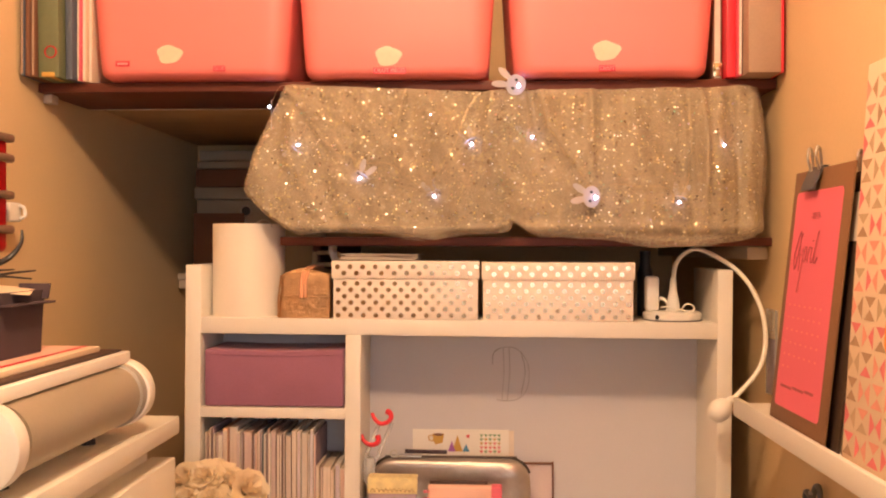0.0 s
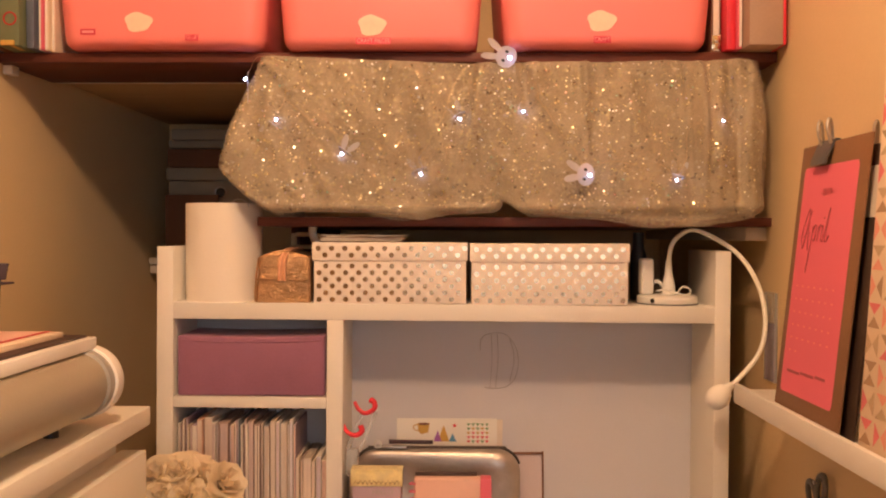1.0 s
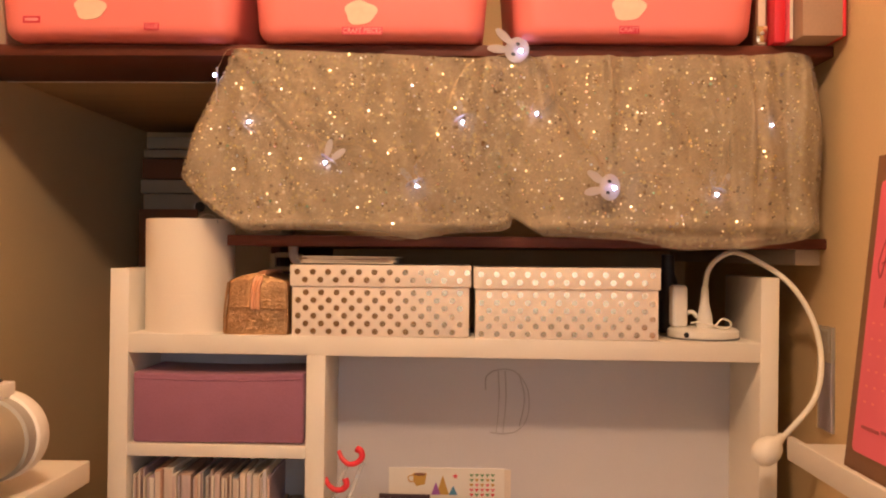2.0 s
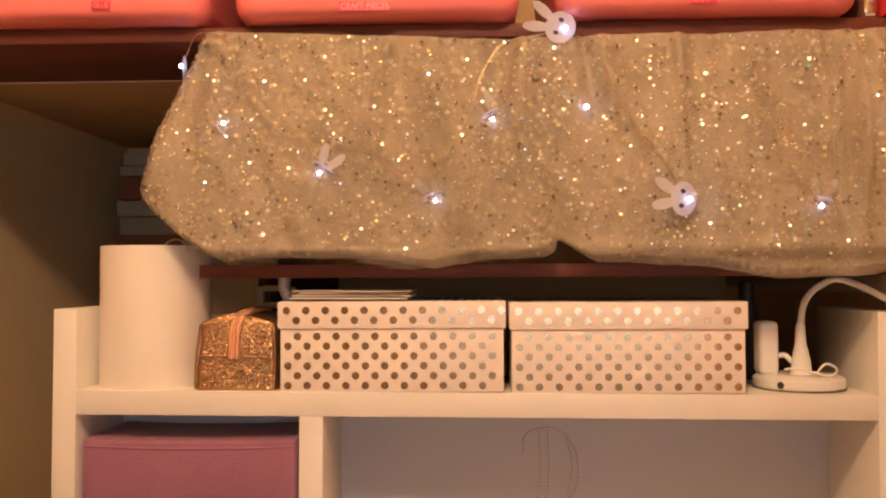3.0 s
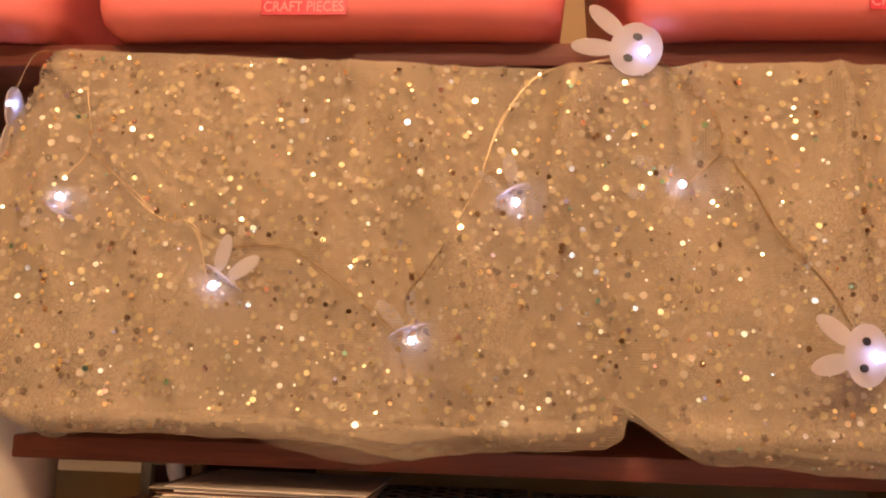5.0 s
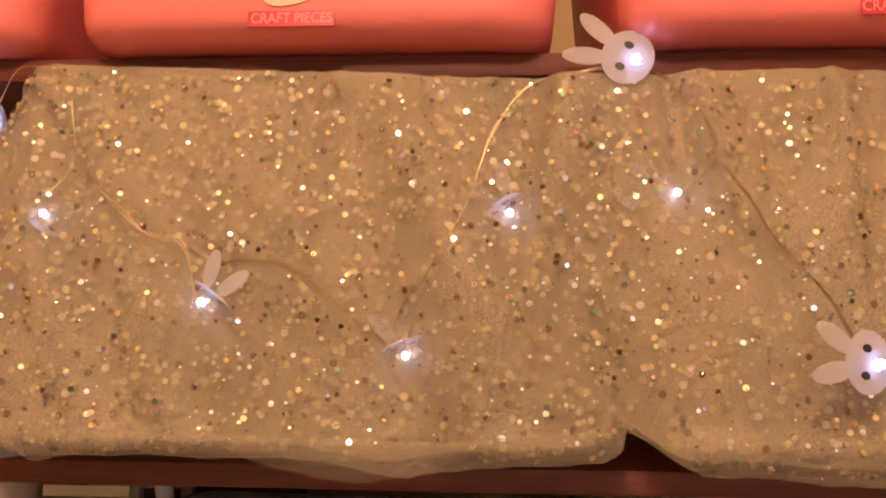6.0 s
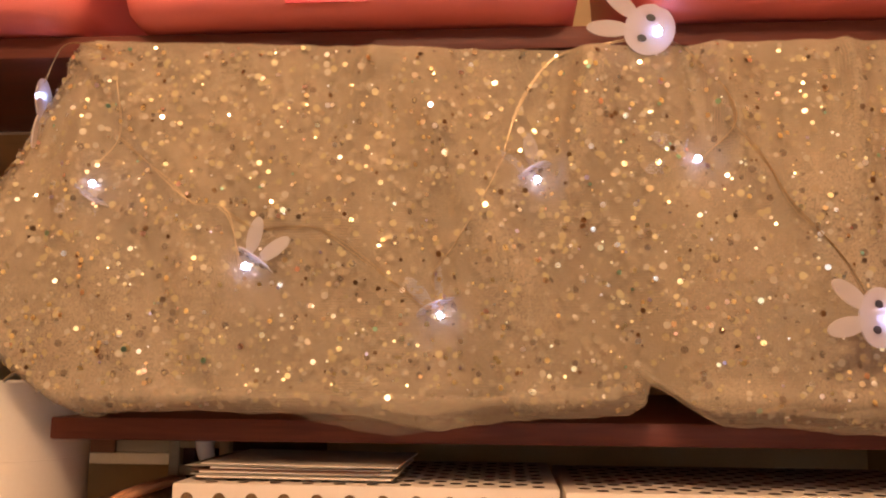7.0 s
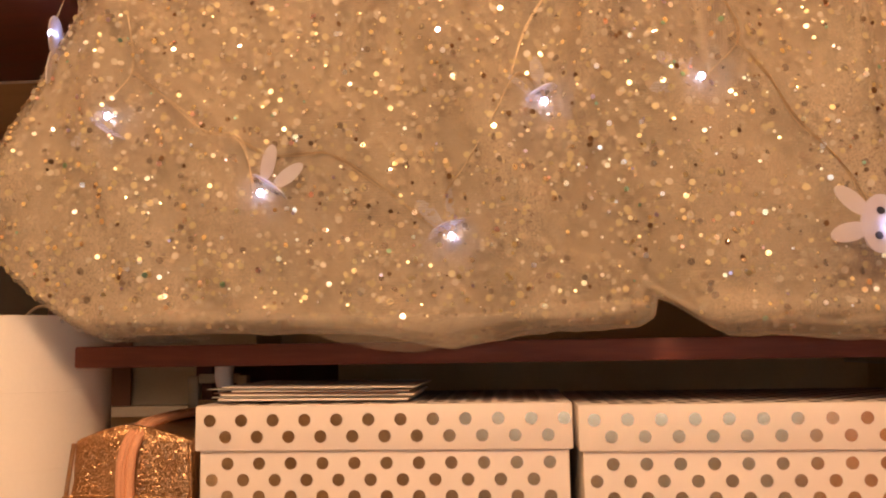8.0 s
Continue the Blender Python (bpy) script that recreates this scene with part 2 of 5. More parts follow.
ROSEGOLD = facets(material("rose_gold_glitter", (0.45, 0.265, 0.13), 0.30, 0.85, vary=0.25, scale=50, fine=900, bump=0.0), 0.66, 1150)
ZIPTAPE = material("peach_zip_tape", (0.72, 0.36, 0.2), 0.6, vary=0.06, fine=800, bump=0.3)
def thin_frost():
    m = material("frosted_white_plastic", (0.85, 0.84, 0.88), 0.5, vary=0.05, scale=90, fine=900, bump=0.2)
    t = m.node_tree
    out = t.nodes["Material Output"]
    mix, tl, tr, mix2 = t.nodes.new("ShaderNodeMixShader"), t.nodes.new("ShaderNodeBsdfTranslucent"), t.nodes.new("ShaderNodeBsdfTransparent"), t.nodes.new("ShaderNodeMixShader")
    tl.inputs["Color"].default_value = (0.85, 0.85, 0.9, 1)
    mix.inputs[0].default_value, mix2.inputs[0].default_value = 0.45, 0.42
    t.links.new(t.nodes["Principled BSDF"].outputs[0], mix.inputs[1])
    t.links.new(tl.outputs[0], mix.inputs[2])
    t.links.new(mix.outputs[0], mix2.inputs[1])
    t.links.new(tr.outputs[0], mix2.inputs[2])
    t.links.new(mix2.outputs[0], out.inputs["Surface"])
    return m


def let_through(m, colour, share):
    t = m.node_tree
    mix, tl = t.nodes.new("ShaderNodeMixShader"), t.nodes.new("ShaderNodeBsdfTranslucent")
    tl.inputs["Color"].default_value = (*colour, 1)
    mix.inputs[0].default_value = share
    t.links.new(t.nodes["Principled BSDF"].outputs[0], mix.inputs[1])
    t.links.new(tl.outputs[0], mix.inputs[2])
    t.links.new(mix.outputs[0], t.nodes["Material Output"].inputs["Surface"])
    return m


let_through(PETAL, (0.92, 0.78, 0.56), 0.45)
FROST = thin_frost()
WIRE = material("gold_wire", (0.52, 0.40, 0.25), 0.44, 1.0, vary=0.05, bump=0)
GEM = material("clear_rhinestone", (0.78, 0.74, 0.75), 0.2, 0.5, vary=0.2, scale=80, bump=0)
CLEAR = material("clear_plastic", (0.85, 0.85, 0.85), 0.15, vary=0.02, bump=0, alpha=0.3)
MAUVECLEAR = material("mauve_clear_packet", (0.4, 0.3, 0.5), 0.2, vary=0.1, bump=0.02, alpha=0.55)
NOTEPURPLE = material("violet_print", (0.38, 0.13, 0.45), 0.6, vary=0.05, bump=0)
NOTEBLUE = material("blue_print", (0.1, 0.3, 0.5), 0.6, vary=0.05, bump=0)
NOTEGOLD = material("mustard_print", (0.6, 0.36, 0.08), 0.6, vary=0.05, bump=0)
NOTEGREEN = material("green_print", (0.16, 0.34, 0.16), 0.6, vary=0.05, bump=0)
TEALCARD = material("teal_card", (0.15, 0.175, 0.09), 0.55, vary=0.1, scale=12, bump=0.05)
BLUECARD = material("slate_blue_card", (0.1, 0.12, 0.16), 0.55, vary=0.1, scale=12, bump=0.05)
YELLOW = material("yellow_plastic", (0.9, 0.55, 0.03), 0.4, vary=0.04, bump=0)


def bookpaper():
    m = island_ramp(material("mixed_spines", (0.6, 0.5, 0.4), 0.6, vary=0.12, scale=30, fine=300, bump=0.1),
                    [(0.0, (0.60, 0.50, 0.40)), (0.22, (0.42, 0.30, 0.25)), (0.38, (0.70, 0.64, 0.58)), (0.58, (0.42, 0.32, 0.38)), (0.72, (0.40, 0.30, 0.27)), (0.84, (0.55, 0.33, 0.24)), (0.93, (0.30, 0.32, 0.36))])
    t = m.node_tree
    ramp = next(n for n in t.nodes if n.bl_idname == "ShaderNodeValToRGB")
    info = t.nodes.new("ShaderNodeObjectInfo")
    t.links.new(info.outputs["Random"], ramp.inputs["Fac"])
    return m


SPINES = bookpaper()
PAGES = bookpaper()
PAGES.name = "stacked_pages"
tones = next(n for n in PAGES.node_tree.nodes if n.bl_idname == "ShaderNodeValToRGB").color_ramp
for e, c in zip(tones.elements, ((0.68, 0.58, 0.50), (0.56, 0.44, 0.42), (0.76, 0.69, 0.61), (0.58, 0.49, 0.53), (0.66, 0.54, 0.46), (0.62, 0.43, 0.36), (0.56, 0.52, 0.56))):
    e.color = (*c, 1)
next(n for n in PAGES.node_tree.nodes if n.bl_idname == "ShaderNodeMapping").inputs["Scale"].default_value = (14, 1, 0.3)

# Tulle: a fine net, part cloth and part gap.
def net_of(m, closed, gap, cell):
    t = m.node_tree
    tc = next(n for n in t.nodes if n.bl_idname == "ShaderNodeTexCoord")
    mp, vo, rg = t.nodes.new("ShaderNodeMapping"), t.nodes.new("ShaderNodeTexVoronoi"), t.nodes.new("ShaderNodeMapRange")
    mp.inputs["Scale"].default_value = (1.0, 0.05, 0.8)
    vo.feature = "DISTANCE_TO_EDGE"
    vo.inputs["Scale"].default_value, vo.inputs["Randomness"].default_value = cell, 0.25
    rg.inputs["From Max"].default_value, rg.inputs["To Min"].default_value, rg.inputs["To Max"].default_value = 0.22, closed, gap
    t.links.new(tc.outputs["Object"], mp.inputs["Vector"])
    t.links.new(mp.outputs[0], vo.inputs["Vector"])
    t.links.new(vo.outputs["Distance"], rg.inputs["Value"])
    t.links.new(rg.outputs["Result"], t.nodes["Principled BSDF"].inputs["Alpha"])
    return m


TULLE = net_of(material("ivory_tulle", (0.52, 0.43, 0.30), 0.75, vary=0.16, scale=9, fine=1500, bump=0.1, sheen=0.3), 0.68, 0.10, 640)
HEMNET = material("gathered_tulle", (0.54, 0.45, 0.32), 0.75, vary=0.28, scale=12, fine=120, bump=0.5, sheen=0.2, stretch=(1, 1, 7), alpha=0.26)
LINING = net_of(material("ivory_lining", (0.47, 0.38, 0.255), 0.8, vary=0.34, scale=6, fine=700, bump=0.12, sheen=0.2, stretch=(2.6, 1, 0.7)), 1.0, 0.62, 610)
# The dark brown share puts reflections of the dark room into the colour.
SEQUIN = facets(island_ramp(material("sequins", (0.8, 0.6, 0.35), 0.28, 1.0, vary=0.1, scale=300, fine=900, bump=0.0),
                            [(0.0, (0.90, 0.80, 0.50)), (0.34, (0.90, 0.87, 0.82)), (0.56, (0.84, 0.72, 0.48)), (0.74, (0.17, 0.11, 0.06)), (0.90, (0.80, 0.54, 0.46)), (0.93, (0.26, 0.46, 0.34)), (0.96, (0.54, 0.50, 0.74))]), 0.13, 1300)
PALESEQUIN = island_ramp(material("pale_sequins", (0.8, 0.65, 0.4), 0.45, 0.15, vary=0.1, scale=300, fine=900, bump=0.0, alpha=0.52),
                         [(0.0, (0.74, 0.63, 0.35)), (0.44, (0.76, 0.68, 0.52)), (0.70, (0.58, 0.46, 0.30)), (0.86, (0.20, 0.13, 0.08))])
FAINTSEQUIN = island_ramp(material("faint_sequins", (0.6, 0.5, 0.34), 0.6, 0.0, vary=0.1, scale=300, fine=900, bump=0.0, alpha=0.7),
                          [(0.0, (0.60, 0.50, 0.32)), (0.45, (0.66, 0.58, 0.42)), (0.72, (0.48, 0.38, 0.25)), (0.9, (0.34, 0.25, 0.16))])


def glow(name, colour, strength):
    m = bpy.data.materials.new(name)
    m.use_nodes = True
    p = m.node_tree.nodes["Principled BSDF"]
    p.inputs["Base Color"].default_value = (*colour, 1)
    p.inputs["Emission Color"].default_value = (*colour, 1)
    p.inputs["Emission Strength"].default_value = strength
    return m


DUSK = glow("dusk_sky", (0.78, 0.88, 1.0), 2.5)
LED = glow("cool_white_led", (0.47, 0.56, 1.0), 36.0)

# ---- the room ----
XL, XR, YB, YF, ZC = -0.785, 0.602, 0.86, -3.2, 2.5


def wall_x(y):
    """The west wall stands a little out of square."""
    return XL - 0.028 * (YB - y) / YB


def setting(name, bm, mat, label, category="wall"):
    return tagged(part(name, bm, mat), label, category, kind="structure")


W0, W1, W2, W3 = -0.17, 1.33, 1.13, 1.97


def window_wall():
    """The wall opposite, with an opening for the window."""
    b = box(-2.0, W0, YF - 0.1, YF, 0, ZC, 0)
    box(W1, 2.0, YF - 0.1, YF, 0, ZC, 0, bm=b)
    box(W0, W1, YF - 0.1, YF, 0, W2, 0, bm=b)
    box(W0, W1, YF - 0.1, YF, W3, ZC, 0, bm=b)
    return b


b = box(XL - 0.15, XL, -0.9, YB, 0, ZC, 0)
for v in b.verts:
    if v.co.x > XL - 0.01:
        v.co.x = wall_x(v.co.y)
setting("wall_west", b, WALL, "cream painted plaster wall beside the cabinet")
setting("wall_east", box(XR, XR + 0.1, -0.9, YB, 0, ZC, 0), WALL, "cream painted plaster wall behind the picture ledge")
setting("wall_north", box(XL - 0.15, XR + 0.1, YB, YB + 0.1, 0, ZC, 0), WALL, "shaded plaster wall at the back of the alcove")
# Unseen walls added to widen the room and weaken the bounced light.
setting("wall_south", window_wall(), FARWALL, "unseen taupe wall opposite the desk, toned for bounced light")
setting("wall_west_far", box(-2.1, -2.0, YF, -0.9, 0, ZC, 0), FARWALL, "unseen taupe side wall, toned for bounced light")
setting("wall_east_far", box(2.0, 2.1, YF, -0.9, 0, ZC, 0), FARWALL, "unseen taupe side wall, toned for bounced light")
setting("wall_return_west", box(-2.0, XL - 0.15, -0.9, -0.8, 0, ZC, 0), WALL, "unseen cream wall added beside the alcove")
setting("wall_return_east", box(XR + 0.1, 2.0, -0.9, -0.8, 0, ZC, 0), WALL, "unseen cream wall added beside the alcove")
setting("floor", box(-2.1, 2.1, YF - 0.1, YB + 0.1, -0.1, 0, 0), FLOOR, "brown carpet floor", "floor")
setting("ceiling", box(-2.1, 2.1, YF - 0.1, YB + 0.1, ZC, ZC + 0.1, 0), CEIL, "white painted ceiling", "ceiling")

win = thing("window_1", "white framed window facing the desk at dusk", "window", (0.58, YF - 0.05, W2), kind="structure")
for a_ in ((W0, W0 + 0.04, W2, W3), (W1 - 0.04, W1, W2, W3), (0.565, 0.595, W2 + 0.04, W3 - 0.04), (W0 + 0.04, W1 - 0.04, W2, W2 + 0.04), (W0 + 0.04, W1 - 0.04, W3 - 0.04, W3)):
    part("window_frame", box(a_[0], a_[1], YF - 0.08, YF - 0.03, a_[2], a_[3], 0.002), BATTEN, win)
part("backdrop", box(-0.7, 1.9, YF - 0.5, YF - 0.49, 0.6, 2.4, 0), DUSK, win, "pale dusk sky outside")

# ---- shelves ----
up = thing("upper_shelf", "dark mahogany-stained wall shelf carrying pink tubs", "shelf", (0, 0.1, 1.73))
part("front_board", box(wall_x(-0.012) + 0.001, XR, -0.012, 0.195, 1.734, 1.752, 0.002), MAHOGANY, up)
part("back_board", box(XL, XR, 0.197, YB, 1.735, 1.750, 0.001), TANBOARD, up, "lighter unstained board")
part("edge_strip", box(XL - 0.012, -0.40, 0.1935, 0.1985, 1.7325, 1.7342, 0.0005), BATTEN, up, "pale raw edge of the board")
part("batten", box(wall_x(0.02), wall_x(0.02) + 0.018, 0.008, 0.035, 1.717, 1.734, 0.002), BATTEN, up, "cream painted wall batten")
low = thing("lower_shelf", "dark mahogany-stained shelf under the tulle", "shelf", (0.1, 0.1, 1.44))
part("board", box(-0.343, XR, 0.010, YB, 1.4375, 1.4545, 0.002), MAHOGANY, low)
part("batten", box(XR - 0.04, XR, 0.035, YB, 1.412, 1.4375, 0.002), BATTEN, low, "cream painted wall batten")
part("support_panel", box(-0.318, -0.300, 0.21, YB, 0.0, 1.4375, 0.002), MAHOGANY, low)
bsh = thing("back_shelf", "cream painted shelf deep in the alcove", "shelf", (-0.55, 0.75, 1.35))
part("board", box(XL, -0.320, 0.69, YB, 1.345, 1.362, 0.002), BATTEN, bsh)
part("batten", box(XL, XL + 0.03, 0.70, YB, 1.32, 1.345, 0.002), BATTEN, bsh)

# ---- desk and hutch ----
DROP = 0.0068


def dz(x):
    return -DROP * (x + 0.525)


desk = thing("desk", "white laminate desk under the hutch", "desk", (0, 0, 0))
part("desktop", box(-0.525, 0.525, -0.3, 0.2, 0.715, 0.745, 0.002), WHITE, desk)
for x in (-0.515, 0.485):
    part("side_panel", box(x, x + 0.03, -0.27, 0.2, 0.0, 0.715, 0.002), WHITE, desk)

hutch = thing("desk_hutch", "white laminate hutch with cubbies standing on the desk", "shelf unit", (0, 0.1, 0.745))
lean = Matrix.Translation((-0.525, 0, 1.4)) @ Matrix.Rotation(DROP, 4, "Y") @ Matrix.Translation((0.525, 0, -1.4))
HD = 0.185
for nm, args in (("side_panel", (-0.525, -0.495, 0, HD, 0.7465, 1.4)), ("side_panel", (0.497, 0.525, 0, HD, 0.7535, 1.4)),
                 ("top_shelf", (-0.495, 0.497, 0.0, HD, 1.2675, 1.298)), ("divider", (-0.212, -0.182, 0.0, 0.15, 0.75, 1.2675)),
                 ("cubby_shelf", (-0.495, -0.212, 0.002, 0.15, 1.104, 1.124)), ("bottom_shelf", (-0.495, -0.212, 0.002, 0.15, 0.757, 0.777))):
    part(nm, turned(box(*args, 0.0012), lean), WHITE, hutch)
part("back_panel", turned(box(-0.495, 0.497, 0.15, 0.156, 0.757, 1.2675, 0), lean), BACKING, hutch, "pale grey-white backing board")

# rhinestone letter on the backing board
gem = thing("letter_decal", "rhinestone letter stuck on the hutch backing", "decoration", (0.116, 0.148, 1.17))
b = bmesh.new()
strokes = [smooth_path([(0.100, 0, 1.226), (0.102, 0, 1.18), (0.098, 0, 1.123)], 22), smooth_path([(0.112, 0, 1.226), (0.114, 0, 1.18), (0.109, 0, 1.123)], 22),
           smooth_path([(0.078, 0, 1.196), (0.080, 0, 1.218), (0.097, 0, 1.229), (0.125, 0, 1.229), (0.146, 0, 1.208), (0.154, 0, 1.18), (0.150, 0, 1.145), (0.132, 0, 1.124), (0.108, 0, 1.119), (0.088, 0, 1.121)], 62),
           smooth_path([(0.137, 0, 1.222), (0.146, 0, 1.18), (0.138, 0, 1.135)], 22)]
for s in strokes:
    for p in s:
        bmesh.ops.create_icosphere(b, subdivisions=1, radius=0.0016, matrix=Matrix.Translation((p.x - 0.005, 0.1490, p.z + dz(p.x))))
part("rhinestones", b, GEM, gem, smooth=0)

# dusty pink storage box in the cubby
pb = thing("fabric_storage_box", "dusty rose fabric storage box filling a cubby", "storage box", (-0.35, 0.07, 1.124))
b = box(-0.490, -0.218, 0.006, 0.145, 1.1245, 1.2360, 0.004, 3)
bmesh.ops.subdivide_edges(b, edges=[e for e in b.edges if abs(e.verts[0].co.x - e.verts[1].co.x) > 0.2], cuts=16)
for v in b.verts:
    f = (v.co.x + 0.354) / 0.136
    if v.co.z > 1.2:
        v.co.z -= 0.0032 * (1 - f * f)
part("body", b, PINKBOX, pb)
part("seam", tube([(-0.4885, 0.0060, 1.2270), (-0.42, 0.0058, 1.2244), (-0.35, 0.0057, 1.2236), (-0.28, 0.0058, 1.2244), (-0.2195, 0.0060, 1.2270)], 0.0013, 30, 6), PINKBOX, pb)

# magazines and notebooks standing in the lower cubby
rnd = random.Random(4)
x = -0.492
i = 0
while x < -0.222:
    w = rnd.choice((0.003, 0.004, 0.005, 0.007, 0.010, 0.016))
    small = x > -0.275
    hgt = (0.225 if small else 0.296) + rnd.uniform(-0.008, 0.010)
    d = rnd.uniform(0.006, 0.02)
    bk = thing("magazine" if not small else "notebook", "slim paper magazine standing upright in the cubby" if not small else "small pale notebook standing in the cubby", "book", (x, d, 0.777), group="books in the cubby")
    e = min(x + w - 0.0006, -0.2135)
    part("cover", box(x, e, d, d + 0.125, 0.7775, 0.7775 + hgt, min(0.0012, w / 5), 1), SPINES, bk)
    b = box(x + 0.0009, e - 0.0009, d - 0.0012, d + 0.1, 0.779, 0.7750 + hgt, 0)
    part("page_block", b, PAGES, bk, smooth=0)
    x += w + rnd.uniform(0.0, 0.0004)

# ---- three pink tubs ----
def flank(outline, most=0.02):
    """The outline again with its long straight runs cut into short ones."""
    out = []
    for a, c in zip(outline, outline[1:] + outline[:1]):
        n = max(1, math.ceil(math.hypot(c[0] - a[0], c[1] - a[1]) / most))
        out += [(a[0] + (c[0] - a[0]) * k / 24, a[1] + (c[1] - a[1]) * k / 24) for k in range(24)] if n > 6 else [a]
    return out


def tub(x0, x1, label):
    cx, w = (x0 + x1) / 2, x1 - x0
    t = thing("storage_tub", label, "storage tub", (cx, 0.12, 1.752), group="tubs on the upper shelf")
    b = bmesh.new()
    rings = []
    rows = [(-0.030, 1.7525), (-0.017, 1.7527), (-0.009, 1.7545), (-0.002, 1.7585), (0.002, 1.764), (0.004, 1.772), (0.008, 1.82), (0.013, 1.9), (0.018, 1.99), (0.020, 2.02), (0.026, 2.021), (0.026, 2.035), (0.012, 2.035), (0.011, 2.0), (0.004, 1.8), (-0.004, 1.762)]
    for grow, z in rows:
        out = rounded(w - 0.012 + 2 * grow, 0.33 + 2 * grow, 0.032 + grow * 0.5, 7)
        arch = max(1.764 - z, 0) / 0.0115 * 0.0022
        rings.append([b.verts.new((cx + px, 0.119 + py, z + arch * min(max((0.80 - abs(px) / (w / 2)) / 0.14, 0), 1) ** 0.7)) for px, py in flank(out)])
    for a, c in zip(rings, rings[1:]):
        n = len(a)
        for k in range(n):
            b.faces.new((a[k], a[(k + 1) % n], c[(k + 1) % n], c[k]))
    b.faces.new(rings[0][::-1])
    b.faces.new(rings[-1])
    part("body", b, TUB, t, smooth=60)
    return t


tub_a = tub(-0.683, -0.318, "salmon pink plastic tub with red label strips beside folders")
tub_b = tub(-0.289, 0.064, "salmon pink plastic tub with a red label between two tubs")
tub_c = tub(0.106, 0.470, "salmon pink plastic tub with a red label beside red books")


def front(z):
    return 0.119 - 0.165 - 0.0040 - max(z - 1.772, 0) * 0.08 + max(1.772 - z, 0) * 0.2


def strip(t, cx, z, w, h, words):
    y = front(z) - 0.0012
    b = box(cx - w / 2, cx + w / 2, y, y + 0.0008, z - h / 2, z + h / 2, 0.0002, 1)
    part("label_strip", b, TAPE, t, "red embossed label strip")
    if words:
        text_mesh("lettering", words, h * 0.92, Matrix.Translation((cx, y - 0.0001, z)) @ pose(0, 0, 0, 90) @ Matrix.Diagonal((0.86, 1, 1, 1)), TAPE_INK, t)
    else:
        part("lettering", box(cx - w * 0.38, cx + w * 0.38, y - 0.0003, y, z - h * 0.2, z + h * 0.2, 0), TAPE_INK, t)


def sticker(t, cx, z, w, h):
    b = bmesh.new()
    rim = []
    for k in range(40):
        a = 2 * math.pi * k / 40
        r = 1 + 0.07 * math.sin(3 * a + 1) + 0.05 * math.sin(5 * a)
        pz = z + h / 2 * r * math.sin(a)
        rim.append(b.verts.new((cx + w / 2 * r * math.cos(a), front(pz) - 0.0012, pz)))
    b.faces.new(rim)
    r_ = bmesh.ops.extrude_face_region(b, geom=list(b.faces))
    for v in r_["geom"]:
        if isinstance(v, bmesh.types.BMVert):
            v.co.y += 0.0006
    part("sticker", b, STICKER, t, "plain pale oval sticker", smooth=0)


strip(tub_a, -0.629, 1.780, 0.027, 0.0105, "")
strip(tub_a, -0.445, 1.770, 0.023, 0.0105, "GLUE")
sticker(tub_a, -0.539, 1.797, 0.048, 0.034)
strip(tub_b, -0.1235, 1.764, 0.062, 0.0118, "CRAFT PIECES")
sticker(tub_b, -0.126, 1.791, 0.048, 0.036)
strip(tub_c, 0.280, 1.766, 0.030, 0.0118, "CRAFT")
sticker(tub_c, 0.278, 1.798, 0.050, 0.036)

# folders and magazines at both ends of the upper shelf
def upright(name, label, x0, x1, y0, y1, z0, z1, mat, page=None, tilt=0.0, bevel=0.002):
    t = thing(name, label, "book", ((x0 + x1) / 2, (y0 + y1) / 2, z0), group="books on the upper shelf")
    m = Matrix.Translation((x0, 0, z0)) @ Matrix.Rotation(radians(tilt), 4, "Y") @ Matrix.Translation((-x0, 0, -z0))
    part("cover", turned(box(x0, x1, y0, y1, z0, z1, min(bevel, (x1 - x0) / 4)), m), mat, t)
    if page:
        part("page_block", turned(box(x0 + (x1 - x0) * 0.2, x1 - (x1 - x0) * 0.2, y0 - 0.0015, y1 - 0.01, z0 + 0.003, z1 - 0.005, 0), m), page, t, "page edges")
    return t


upright("plastic_folder", "clear-edged dark plastic folder beside the wall", -0.8075, -0.8015, -0.085, 0.16, 1.7525, 2.02, BLUECARD, TAUPECARD)
upright("plastic_folder", "dark plum folder holding papers", -0.8005, -0.793, -0.082, 0.16, 1.7525, 2.03, BROWNCARD, None)
upright("plastic_folder", "dark plum folder holding papers", -0.792, -0.786, -0.075, 0.16, 1.7525, 2.01, BROWNCARD, TAUPECARD)
binder = upright("ring_binder", "teal green ring binder standing on the shelf", -0.784, -0.744, -0.066, 0.16, 1.7525, 2.04, TEALCARD, None, tilt=-0.8)
part("foot", box(-0.776, -0.752, -0.070, -0.02, 1.7528, 1.762, 0.002), NOTEGOLD, binder, "mustard coloured foot")
part("spine_ring", lathe([(0.0095, 0), (0.012, 0), (0.012, 0.0012), (0.0095, 0.0012), (0.0095, 0)], 24, m=Matrix.Translation((-0.760, -0.0662, 1.800)) @ pose(0, 0, 0, 90)), DEEPRED, binder, "dark red finger ring")
upright("ring_binder", "slate blue folder standing on the shelf", -0.742, -0.728, -0.045, 0.16, 1.7525, 2.03, BLUECARD, None, tilt=-0.5)
upright("magazine", "red and cream magazine standing on the shelf", -0.7265, -0.7215, -0.03, 0.16, 1.7525, 2.02, PEACH, PAPER)
upright("magazine", "coral magazine standing on the shelf", -0.7212, -0.7185, -0.034, 0.16, 1.7525, 2.0, CORAL, None)
